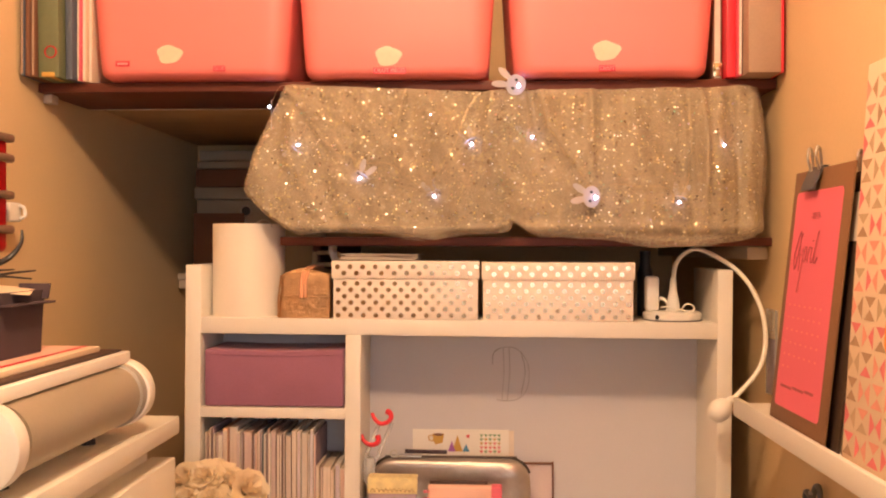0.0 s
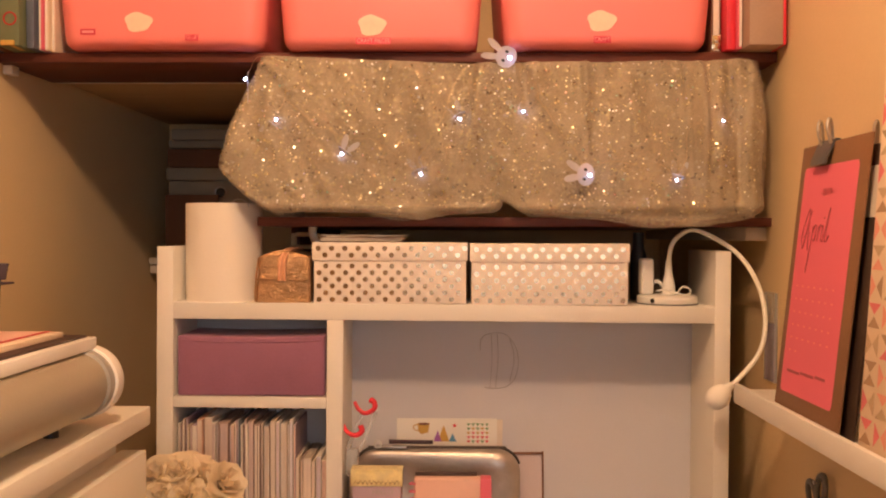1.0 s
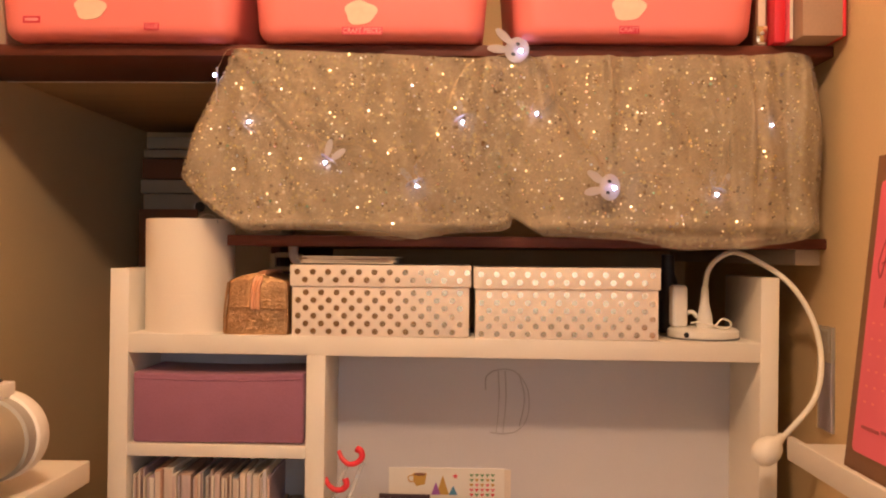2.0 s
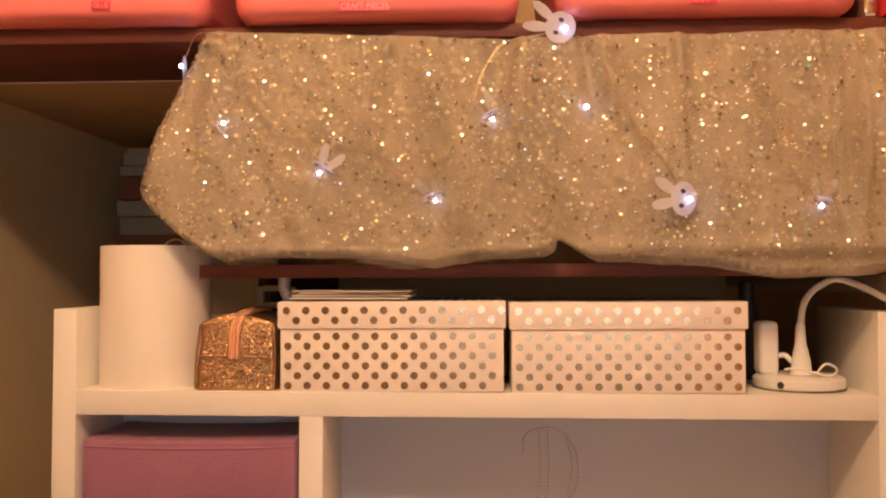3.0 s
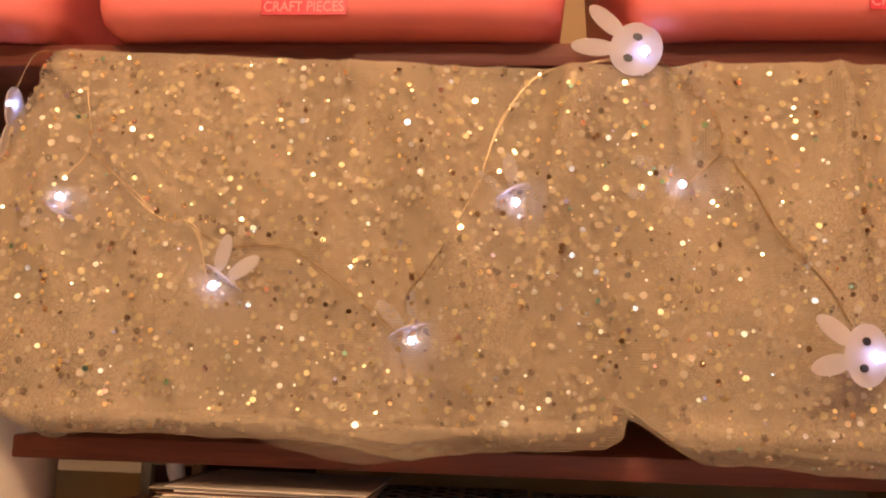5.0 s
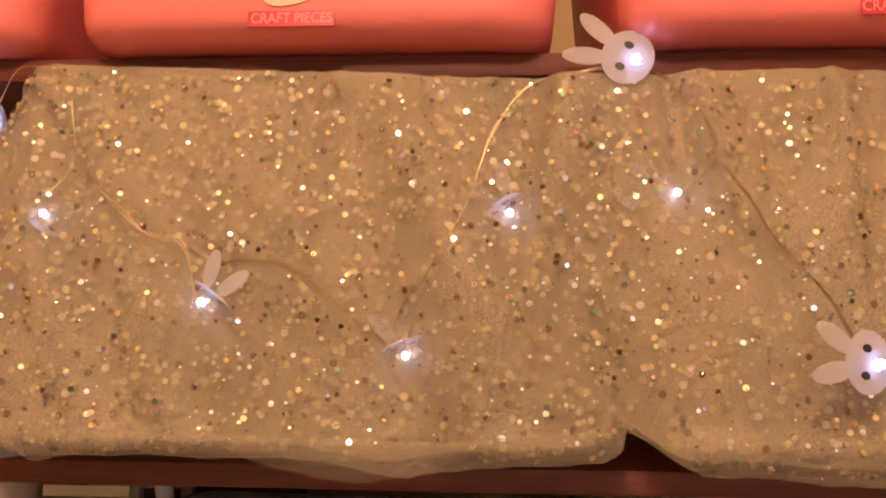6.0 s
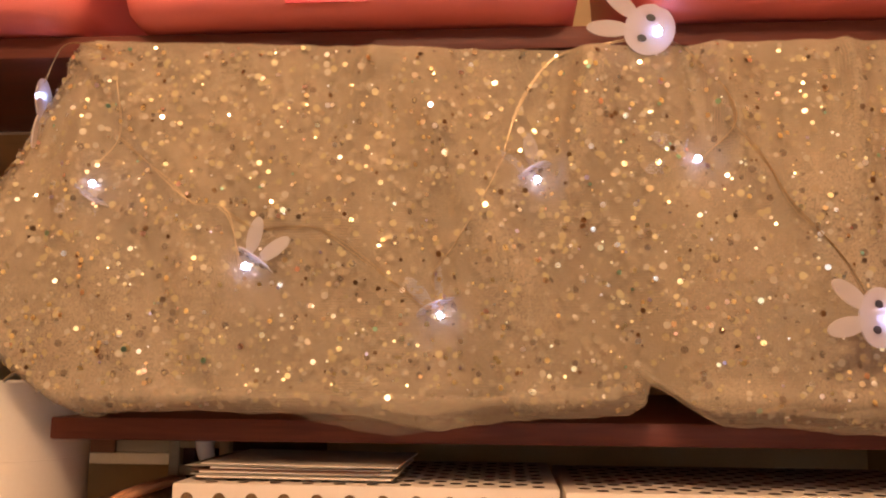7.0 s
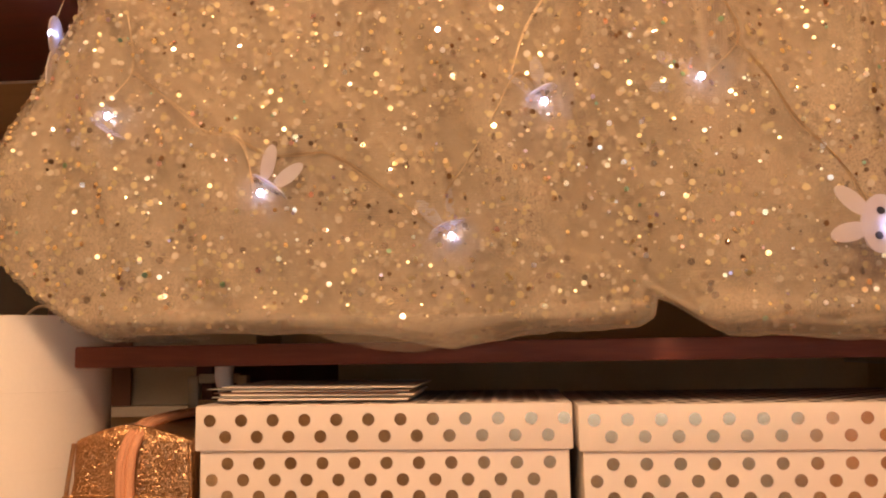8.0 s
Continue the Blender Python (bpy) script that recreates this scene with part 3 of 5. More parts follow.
upright("magazine", "cream magazine standing on the shelf", -0.718, -0.711, -0.026, 0.16, 1.7525, 2.03, PRINTPAPER, PAPER)
upright("magazine", "thin worn magazine beside the tub", -0.7105, -0.7045, -0.014, 0.16, 1.7525, 2.02, PRINTPAPER, PAPER)
upright("document_box", "brown wooden box file with a metal corner", 0.484, 0.502, -0.005, 0.2, 1.7525, 2.02, BROWNCARD, PAPER)
upright("red_book", "bright red hardback book on the shelf", 0.504, 0.521, -0.03, 0.2, 1.7525, 2.02, RED, None)
upright("magazine", "coral magazine leaning by the red book", 0.522, 0.529, -0.04, 0.2, 1.7525, 2.02, CORAL, PAPER)
upright("ring_binder", "grey and red ring binder against the wall", 0.531, 0.592, -0.07, 0.2, 1.7525, 2.02, TAUPECARD, None)
latch = thing("box_latch", "small brass corner latch on the box file", "latch", (0.493, -0.008, 1.766))
part("plate", box(0.4845, 0.5015, -0.0085, -0.0067, 1.758, 1.783, 0.0006), FOIL, latch)
part("pin", lathe([(0, 0), (0.003, 0), (0.003, 0.002), (0, 0.003)], 12, m=Matrix.Translation((0.493, -0.0085, 1.772)) @ pose(0, 0, 0, 90)), STEEL, latch)
part("spine_edge", box(0.5895, 0.5945, -0.0715, 0.2, 1.7522, 2.021, 0.001), RED, bpy.data.objects["ring_binder.002"])

# ---- stack deep in the alcove ----
st = [("document_box", "grey card box file with a metal finger ring", -0.735, -0.40, 1.3625, 1.565, GREYCARD), ("document_box", "closed grey lidded card box in the stack", -0.742, -0.40, 1.567, 1.600, GREYCARD),
      ("album", "dark brown album lying in the stack", -0.738, -0.41, 1.602, 1.650, BROWNCARD), ("document_box", "grey card box at the top of the stack", -0.735, -0.40, 1.652, 1.672, GREYCARD), ("album", "grey album on top of the stack", -0.728, -0.42, 1.674, 1.702, GREYCARD)]
for nm, lab, x0, x1, z0, z1, mt in st:
    t = thing(nm, lab, "box", ((x0 + x1) / 2, 0.77, z0), group="stack in the alcove")
    part("body", box(x0, x1, 0.70, 0.85, z0, z1, 0.003), mt, t)
    if "ring" in lab:
        part("finger_ring", lathe([(0.013, 0), (0.016, 0), (0.0165, 0.002), (0.015, 0.003), (0.0125, 0.002), (0.012, 0)], 32, m=Matrix.Translation((-0.597, 0.7005, 1.535)) @ pose(0, 0, 0, 90)), STEEL, t, "bright metal finger ring")
        # Black disc on the uncut box paints the darkness inside the finger hole.
        part("ring_hole_dark", lathe([(0, 0), (0.012, 0), (0.012, 0.001), (0, 0.001)], 24, m=Matrix.Translation((-0.597, 0.7003, 1.535)) @ pose(0, 0, 0, 90)), BLACK, t)
dp = thing("leaning_board", "brown card board leaning against the stack", "board", (-0.72, 0.68, 1.3))
part("panel", box(-0.740, -0.60, 0.688, 0.694, 1.3625, 1.528, 0.001), BROWNCARD, dp)

# ---- on top of the hutch ----
cyl = thing("card_tube", "white round card tube of three stacked sections", "canister", (-0.4205, 0.0740, 1.297))
CR = 0.0715
for k in range(3):
    z0 = 1.2975 + dz(-0.417) + k * 0.0612
    prof = [(CR - 0.004, z0), (CR - 0.0003, z0), (CR, z0 + 0.0003), (CR, z0 + 0.0609), (CR - 0.0003, z0 + 0.0612), (CR - 0.004, z0 + 0.0612), (CR - 0.004, z0)]
    part("section", lathe(prof, 64, m=Matrix.Translation((-0.4205, 0.0740, 0))), ROLL, cyl, smooth=20)
part("wire_loop", tube([(-0.380 + 0.016 * math.cos(a), 0.030, 1.474 + 0.014 * math.sin(a)) for a in (0, 0.6, 1.2, 1.57, 2.0, 2.6, 3.14)], 0.0012, 24, 6), STEEL, cyl)

bag = thing("zip_pouch", "rose gold glitter zip pouch with a peach zip", "pouch", (-0.295, 0.07, 1.297))
b = bmesh.new()
z0 = 1.2965
rows = []
for j in range(7):
    f = j / 6
    ring = []
    # boxy pouch, narrowing towards the zip at the top
    for k in range(40):
        a = 2 * math.pi * k / 40
        wx = 0.0515 - 0.0035 * f
        wy = 0.075 - 0.004 * f
        c, s = math.cos(a), math.sin(a)
        p = 0.09
        px = wx * math.copysign(abs(c) ** p, c)
        py = wy * math.copysign(abs(s) ** p, s)
        n = noise.noise(Vector((px * 40, py * 40, f * 4))) * 0.0018
        ring.append(b.verts.new((-0.2960 + px + n + 0.0025 * f, 0.082 + py + n, z0 + 0.083 * f)))
    rows.append(ring)
for scale_, lift in ((0.93, 0.003), (0.5, 0.010), (0.12, 0.0135)):
    ring = []
    for k in range(40):
        v = rows[6][k].co
        ring.append(b.verts.new((-0.300 + (v.x + 0.300) * scale_, 0.082 + (v.y - 0.082) * (0.94 + 0.06 * scale_), z0 + 0.083 + lift)))
    rows.append(ring)
for a_, c_ in zip(rows, rows[1:]):
    for k in range(40):
        b.faces.new((a_[k], a_[(k + 1) % 40], c_[(k + 1) % 40], c_[k]))
b.faces.new(rows[0][::-1])
b.faces.new(rows[-1])
part("body", b, ROSEGOLD, bag, smooth=50)
zip_line = [(-0.297, 0.0062, z0 + 0.040), (-0.2968, 0.0052, z0 + 0.058), (-0.2955, 0.0060, z0 + 0.075), (-0.2925, 0.0125, z0 + 0.088), (-0.289, 0.030, z0 + 0.0965), (-0.285, 0.08, z0 + 0.099), (-0.285, 0.13, z0 + 0.098)]
for off in (-0.0040, 0.0040):
    part("zip_tape", tube([(p[0] + off, p[1], p[2]) for p in zip_line], 0.0036, 40, 10), ZIPTAPE, bag, "peach coloured zip tape")
part("zip_teeth", tube([(p[0], p[1] - 0.0022, p[2] + 0.0012) for p in zip_line], 0.0014, 60, 6), ZIPTAPE, bag)
part("front_seam", tube([(-0.346, 0.0058, z0 + 0.043), (-0.32, 0.0056, z0 + 0.044), (-0.27, 0.0056, z0 + 0.042), (-0.247, 0.0058, z0 + 0.041)], 0.0009, 20, 6), ROSEGOLD, bag)
for sx in (-0.3462, -0.2468):
    part("piping", tube([(sx, 0.0085, z0 + 0.002), (sx + 0.001, 0.0085, z0 + 0.04), (sx + (0.0062 if sx < -0.3 else -0.0008), 0.009, z0 + 0.083)], 0.0018, 16, 8), ROSEGOLD, bag)


def dotted_box(x0, x1, label):
    t = thing("polka_dot_box", label, "storage box", ((x0 + x1) / 2, 0.09, 1.297), group="boxes on the hutch")
    cx = (x0 + x1) / 2
    zb = 1.2985 + dz(cx)
    yf, yb = 0.002, 0.180
    zl, zt = zb + 0.0785, zb + 0.1125
    part("body", box(x0, x1, yf, yb, zb, zl + 0.02, 0.0012), CARD, t)
    part("lid", box(x0 - 0.003, x1 + 0.003, yf - 0.0035, yb + 0.003, zl, zt, 0.0015), CARD, t)
    # foil dots in staggered rows
    p, r = 0.0243, 0.0047
    for nm, za, zc_, y, xa, xb in (("body_dots", zb, zl, yf - 0.0003, x0, x1), ("lid_dots", zl, zt, yf - 0.0038, x0 - 0.003, x1 + 0.003)):
        b = bmesh.new()
        lid_ = nm == "lid_dots"
        for row in range(7):
            z = zc_ - 0.0112 - row * 0.01225 if lid_ else za + 0.0077 + row * 0.01225
            if not za + 0.002 < z < zc_ + 0.002:
                continue
            cut_ = min(r, zc_ - z + 0.0001, z - za) if (zc_ - z < r or z - za < r) else r
            if cut_ < 0.002:
                continue
            xx = xa + (0.0116 if lid_ else 0.0095) + (0.01215 if row % 2 else 0.0)
            while xx < xb - 0.0049:
                disc(b, (xx, y, z), cut_, seg=14)
                xx += p
        part(nm, b, FOIL, t, "shiny gold foil dots", smooth=0)
    b = bmesh.new()
    row = 0
    y = yf + 0.004
    while y < yb - 0.005:
        xx = x0 + (0.012 if row % 2 else 0.024)
        while xx < x1 - 0.004:
            disc(b, (xx, y, zt + 0.0003), r, (0, 0, 1), 14)
            xx += p
        y += p / 2
        row += 1
    part("top_dots", b, FOIL, t, smooth=0)
    return t


dotted_box(-0.237, 0.042, "cream card box with gold foil dots under loose cards")
dotted_box(0.052, 0.338, "cream card box with gold foil dots and plain lid")

# loose cards on the first box
rnd = random.Random(11)
z = 1.4110
for k, (xa, xb, th, mt) in enumerate(((-0.226, -0.078, 0.0016, PAPER), (-0.232, -0.082, 0.0007, GREYCARD), (-0.224, -0.074, 0.0014, PAPER), (-0.229, -0.086, 0.0006, BROWNCARD), (-0.216, -0.078, 0.0012, PAPER), (-0.234, -0.105, 0.0006, GREYCARD), (-0.222, -0.072, 0.0010, PAPER))):
    c = thing("greeting_card", "loose paper card lying on the dotted box", "card", ((xa + xb) / 2, 0.08, z), group="cards on the box")
    b = box(xa, xb, 0.01, 0.13, z, z + th, 0)
    part("sheet", turned(b, Matrix.Translation((xa, 0.05, z)) @ Matrix.Rotation(radians(rnd.uniform(-1.6, 1.6)), 4, "Z") @ Matrix.Rotation(radians(rnd.uniform(0.0, 0.5)), 4, "Y") @ Matrix.Translation((-xa, -0.05, -z))), mt, c, smooth=0)
    z += th + 0.0006

# gooseneck lamp
gl = thing("gooseneck_lamp", "white gooseneck desk lamp bent over the hutch end", "lamp", (0.426, 0.065, 1.292))
zb = 1.2985 + dz(0.426)
part("base", lathe([(0, zb), (0.054, zb), (0.0565, zb + 0.003), (0.0565, zb + 0.013), (0.052, zb + 0.0165), (0.03, zb + 0.018), (0, zb + 0.0185)], 56, m=Matrix.Translation((0.426, 0.07, 0))), PLASTIC, gl)
part("foot_ring", lathe([(0.0, zb - 0.0005), (0.0572, zb - 0.0003), (0.0575, zb + 0.0022), (0.0, zb + 0.0022)], 56, m=Matrix.Translation((0.426, 0.07, 0))), GUNMETAL, gl)
part("switch", lathe([(0, 0), (0.0045, 0), (0.004, 0.001), (0, 0.0012)], 18, m=Matrix.Translation((0.388, 0.0265, zb + 0.008)) @ pose(0, 0, 0, 90, 0, -42)), BLACK, gl)
part("collar", lathe([(0.0, zb + 0.017), (0.0135, zb + 0.017), (0.012, zb + 0.035), (0.007, zb + 0.058), (0.0055, zb + 0.083), (0.0, zb + 0.084)], 28, m=Matrix.Translation((0.426, 0.06, 0))), PLASTIC, gl)
part("neck", tube([(0.426, 0.06, zb + 0.08), (0.431, 0.059, 1.402), (0.447, 0.05, 1.424), (0.474, 0.032, 1.4305), (0.533, 0.0, 1.391), (0.564, -0.025, 1.335), (0.571, -0.045, 1.272), (0.555, -0.06, 1.215), (0.510, -0.07, 1.165), (0.495, -0.074, 1.155)], 0.0043, 70, 10), PLASTIC, gl)
hd = (Vector((0.463, -0.082, 1.128)) - Vector((0.505, -0.071, 1.163))).to_track_quat("Z", "Y").to_matrix().to_4x4()
part("head", lathe([(0.0, -0.004), (0.006, 0.0), (0.0078, 0.010), (0.0150, 0.017), (0.0192, 0.027), (0.0200, 0.036), (0.0172, 0.047), (0.0110, 0.054), (0.0, 0.057)], 32, m=Matrix.Translation((0.504, -0.0713, 1.162)) @ hd), PLASTIC, gl)
part("cord", tube([(0.436, 0.036, zb + 0.022), (0.445, 0.03, zb + 0.034), (0.458, 0.032, zb + 0.03), (0.460, 0.036, zb + 0.022), (0.448, 0.036, zb + 0.019), (0.43, 0.034, zb + 0.024), (0.412, 0.034, zb + 0.028), (0.40, 0.045, zb + 0.026)], 0.0016, 60, 7), PLASTIC, gl)
ad = thing("power_adapter", "white plug adapter standing on the lamp base", "adapter", (0.385, 0.09, 1.292))
part("body", box(0.375, 0.400, 0.062, 0.092, zb + 0.0172, zb + 0.086, 0.006, 4), PLASTIC, ad)
part("cable", tube([(0.400, 0.075, zb + 0.040), (0.408, 0.068, zb + 0.042), (0.416, 0.064, zb + 0.034)], 0.0035, 20, 8), PLASTIC, ad)
mo = thing("dark_bottle", "dark slim bottle standing behind the adapter", "bottle", (0.385, 0.17, 1.29))
part("body", lathe([(0, zb), (0.016, zb), (0.016, zb + 0.09), (0.011, zb + 0.105), (0.011, zb + 0.136), (0, zb + 0.136)], 28, m=Matrix.Translation((0.392, 0.168, 0))), BLACK, mo)

# wooden frame and pale strap behind the pouch
fr = thing("wooden_photo_stand", "small bare wood frame behind the pouch", "frame", (-0.27, 0.17, 1.297))
for a_ in ((-0.310, -0.300, 1.2975, 1.425), (-0.262, -0.252, 1.2975, 1.425)):
    part("stile", box(a_[0], a_[1], 0.168, 0.180, a_[2], a_[3], 0.001), TANBOARD, fr)
for zz in (1.2975, 1.393, 1.418):
    part("rail", box(-0.300, -0.262, 0.169, 0.179, zz, zz + 0.009, 0.001), TANBOARD, fr)
sp = thing("curtain_tail", "pale cloth strap hanging under the shelf", "strap", (-0.25, 0.12, 1.4))
part("strap", tube([(-0.258, 0.12, 1.4372), (-0.258, 0.119, 1.424), (-0.254, 0.117, 1.412), (-0.247, 0.117, 1.404)], lambda f: 0.009 - 0.003 * f, 16, 12), ROLL, sp)

# ---- tulle curtain with sequins ----
def lerp_table(rows, x):
    return float(np.interp(x, [r[0] for r in rows], [r[1] for r in rows]))


TOP = [(-0.33, 1.745), (-0.2, 1.740), (-0.087, 1.735), (0.06, 1.730), (0.16, 1.733), (0.252, 1.7345), (0.262, 1.7325), (0.40, 1.736), (0.46, 1.734), (0.53, 1.739), (0.58, 1.735)]
HEM = [(-0.40, 1.458), (-0.33, 1.461), (-0.246, 1.462), (-0.138, 1.460), (-0.105, 1.453), (-0.078, 1.448), (-0.05, 1.453), (0.0, 1.459), (0.072, 1.461), (0.092, 1.470), (0.107, 1.484), (0.114, 1.475), (0.122, 1.460), (0.130, 1.455), (0.187, 1.453), (0.261, 1.449), (0.352, 1.434), (0.464, 1.438), (0.543, 1.452), (0.58, 1.476)]
EDGE = [(1.44, -0.288), (1.458, -0.300), (1.467, -0.322), (1.49, -0.357), (1.51, -0.378), (1.535, -0.402), (1.546, -0.4065), (1.557, -0.4035), (1.6, -0.391), (1.65, -0.374), (1.70, -0.352), (1.735, -0.334), (1.75, -0.331)]
BULGE = [(1.43, -0.022), (1.455, -0.028), (1.47, -0.036), (1.50, -0.038), (1.56, -0.037), (1.63, -0.034), (1.68, -0.028), (1.72, -0.0205), (1.75, -0.0165)]


def cloth_y(x, z):
    y = lerp_table(BULGE, z)
    low_ = min(max((1.745 - z) / 0.28, 0), 1)
    y -= 0.016 * low_ ** 0.7 * min(max((x - 0.2) / 0.25, 0), 1)
    y += 0.010 * low_ * math.exp(-((x + 0.06) / 0.12) ** 2)
    # pleats hanging from the pinned top
    for px, amp, wid, lean_ in ((0.257, 0.006, 0.010, 0.02), (0.452, 0.009, 0.014, 0.03), (0.490, 0.007, 0.013, -0.02), (0.528, 0.008, 0.013, 0.06), (0.16, 0.007, 0.014, 0.10), (0.075, 0.006, 0.02, -0.16), (-0.09, 0.005, 0.012, -0.22), (-0.30, 0.006, 0.02, -0.12), (0.34, 0.005, 0.02, 0.05)):
        d = x - px - lean_ * (1.74 - z)
        reach = math.exp(-((1.74 - z) / (0.30 if px > 0.4 else 0.11)) ** 2)
        y -= 1.7 * amp * reach * (math.exp(-(d / wid) ** 2) - 0.9 * math.exp(-((d + 1.3 * wid) / (0.6 * wid)) ** 2) * 0.7)
    y += 0.015 * noise.noise(Vector((x * 15 + z * 6, z * 3, 3.1)))
    y += 0.0045 * noise.noise(Vector((x * 34 + z * 13, z * 14, 7.7)))
    y += 0.0016 * noise.noise(Vector((x * 90, z * 40, 1.7)))
    # overlapping edges of net: the upper layer lies on the side given
    for px, lean_, amp, reach, side in ((0.256, 0.03, 0.017, 0.13, -1), (0.452, 0.03, 0.018, 0.30, 1), (0.527, -0.05, 0.012, 0.26, -1), (0.548, -0.09, 0.010, 0.30, 1), (-0.088, -0.30, 0.012, 0.075, -1), (0.13, 0.22, 0.010, 0.07, -1), (0.062, -0.12, 0.012, 0.16, 1)):
        d = side * (x - px - lean_ * (1.74 - z))
        if -0.012 < d < 0.2:
            y -= amp * math.exp(-((1.74 - z) / reach) ** 2) * math.exp(-max(d, 0) / 0.040) / (1 + math.exp(-max(min(d / 0.0012, 30), -30)))
    # valley running up from the notch in the hem
    y += 0.013 * math.exp(-((x - 0.108 + 0.18 * (z - 1.48)) / 0.016) ** 2) * math.exp(-((z - 1.47) / 0.07) ** 2)
    # slanting drag lines from the pinned corner
    for k in range(4):
        d = (x + 0.33) * (0.55 + 0.25 * k) - (1.742 - z)
        y -= 0.0034 * math.exp(-(d / 0.008) ** 2) * math.exp(-((x + 0.33) / 0.15) ** 2)
    # soft roll above the hem
    y -= 0.004 * math.exp(-((z - 1.470) / 0.013) ** 2) * (1 + 1.2 * noise.noise(Vector((x * 9, 0, 4.0))))
    # pinned flat along the top
    free = min(max((1.742 - z) / 0.022, 0.25), 1)
    return lerp_table(BULGE, z) * (1 - free) + y * free


def cloth(u, v):
    """A point of the curtain: u from the tucked left end to the right wall, v from top to hem."""
    xr = 0.566 + 0.012 * math.sin(3.0 * v)
    if u >= 0.14:
        f = (u - 0.14) / 0.86
        x0 = -0.33 + f * (xr + 0.33)
        hem = lerp_table(HEM, x0) + 0.0022 * noise.noise(Vector((x0 * 26, 2.0, 0)))
        z = lerp_table(TOP, x0) + 0.0012 * noise.noise(Vector((x0 * 60, 5.0, 0))) + (hem - lerp_table(TOP, x0)) * v
        left = lerp_table(EDGE, z)
        rad = 0.018
        x = left + rad + f * (xr - left - rad)
        y = cloth_y(x, z)
        if x > 0.545:
            y += ((x - 0.545) / 0.03) ** 2 * 0.02
        return Vector((x, y, z))
    f = 1 - u / 0.14
    z = 1.745 + (1.457 - 1.745) * v
    left = lerp_table(EDGE, z)
    rad = 0.018
    yf = cloth_y(left + rad, z)
    a = min(f / 0.3, 1) * math.pi / 2
    x = left + rad - rad * math.sin(a)
    y = yf + rad * (1 - math.cos(a)) + max(f - 0.3, 0) / 0.7 * (0.11 if v > 0.02 else 0.02)
    x += 0.05 * (max(f - 0.3, 0) / 0.7) ** 1.5 * (1 - v * 0.4) + 0.004 * noise.noise(Vector((y * 20, z * 20, 0)))
    return Vector((x, y, z))


cur = thing("tulle_curtain", "ivory tulle curtain scattered with sequins, pinned to the shelf", "curtain", (0.11, -0.02, 1.46))
NU, NV = 260, 84
b = bmesh.new()
grid = []
for j in range(NV + 4):
    row = []
    for i in range(NU + 1):
        if j <= NV:
            p = cloth(i / NU, j / NV)
        else:
            k = j - NV
            p = cloth(i / NU, 1.0) + Vector((0, 0.008 * k, (0.0006, 0.002, 0.0045)[k - 1]))
        row.append(b.verts.new(p))
    grid.append(row)
for ra, rb in zip(grid, grid[1:]):
    for i in range(NU):
        b.faces.new((ra[i], rb[i], rb[i + 1], ra[i + 1]))
part("net", b, TULLE, cur, smooth=180)
b = bmesh.new()
grid = []
for j in range(57):
    v = 0.001 + 0.962 * j / 56
    inset = 0.085
    grid.append([b.verts.new(cloth(inset + (0.995 - inset) * i / 220, v) + Vector((0, 0.0015 + 0.0085 * min(v / 0.12, 1), 0))) for i in range(221)])
for ra, rb in zip(grid, grid[1:]):
    for i in range(220):
        b.faces.new((ra[i], rb[i], rb[i + 1], ra[i + 1]))
part("lining", b, LINING, cur, "inner layer of net", smooth=180)
# loose swag of net hanging under the hem
b = bmesh.new()
rows = []
for j in range(9):
    f = j / 8
    rows.append([b.verts.new((-0.16 + 0.17 * i / 30 + 0.004 * f, cloth_y(-0.16 + 0.17 * i / 30, 1.468) - 0.004 - 0.006 * math.sin(f * math.pi), 1.474 - f * (0.008 + 0.019 * math.sin(math.pi * i / 30)) - 0.002 * noise.noise(Vector((i * 0.3, f * 2, 0))))) for i in range(31)])
for ra, rb in zip(rows, rows[1:]):
    for i in range(30):
        b.faces.new((ra[i], rb[i], rb[i + 1], ra[i + 1]))
part("swag", b, HEMNET, cur, smooth=180)


# the hem, turned up double
b = bmesh.new()
rows = []
for j in range(7):
    f = j / 6
    row = []
    for i in range(161):
        u = 0.16 + 0.835 * i / 160
        high = 0.060 + 0.022 * noise.noise(Vector((u * 9, 3.0, 0))) + 0.012 * noise.noise(Vector((u * 31, 8.0, 0)))
        row.append(b.verts.new(cloth(u, 1.0 - high * f) + Vector((0, -0.0016 - 0.0045 * math.sin(math.pi * f) ** 0.6, 0))))
    rows.append(row)
for ra, rb in zip(rows, rows[1:]):
    for i in range(160):
        b.faces.new((ra[i], rb[i], rb[i + 1], ra[i + 1]))
part("hem_fold", b, HEMNET, cur, "turned-up double hem of net", smooth=180)


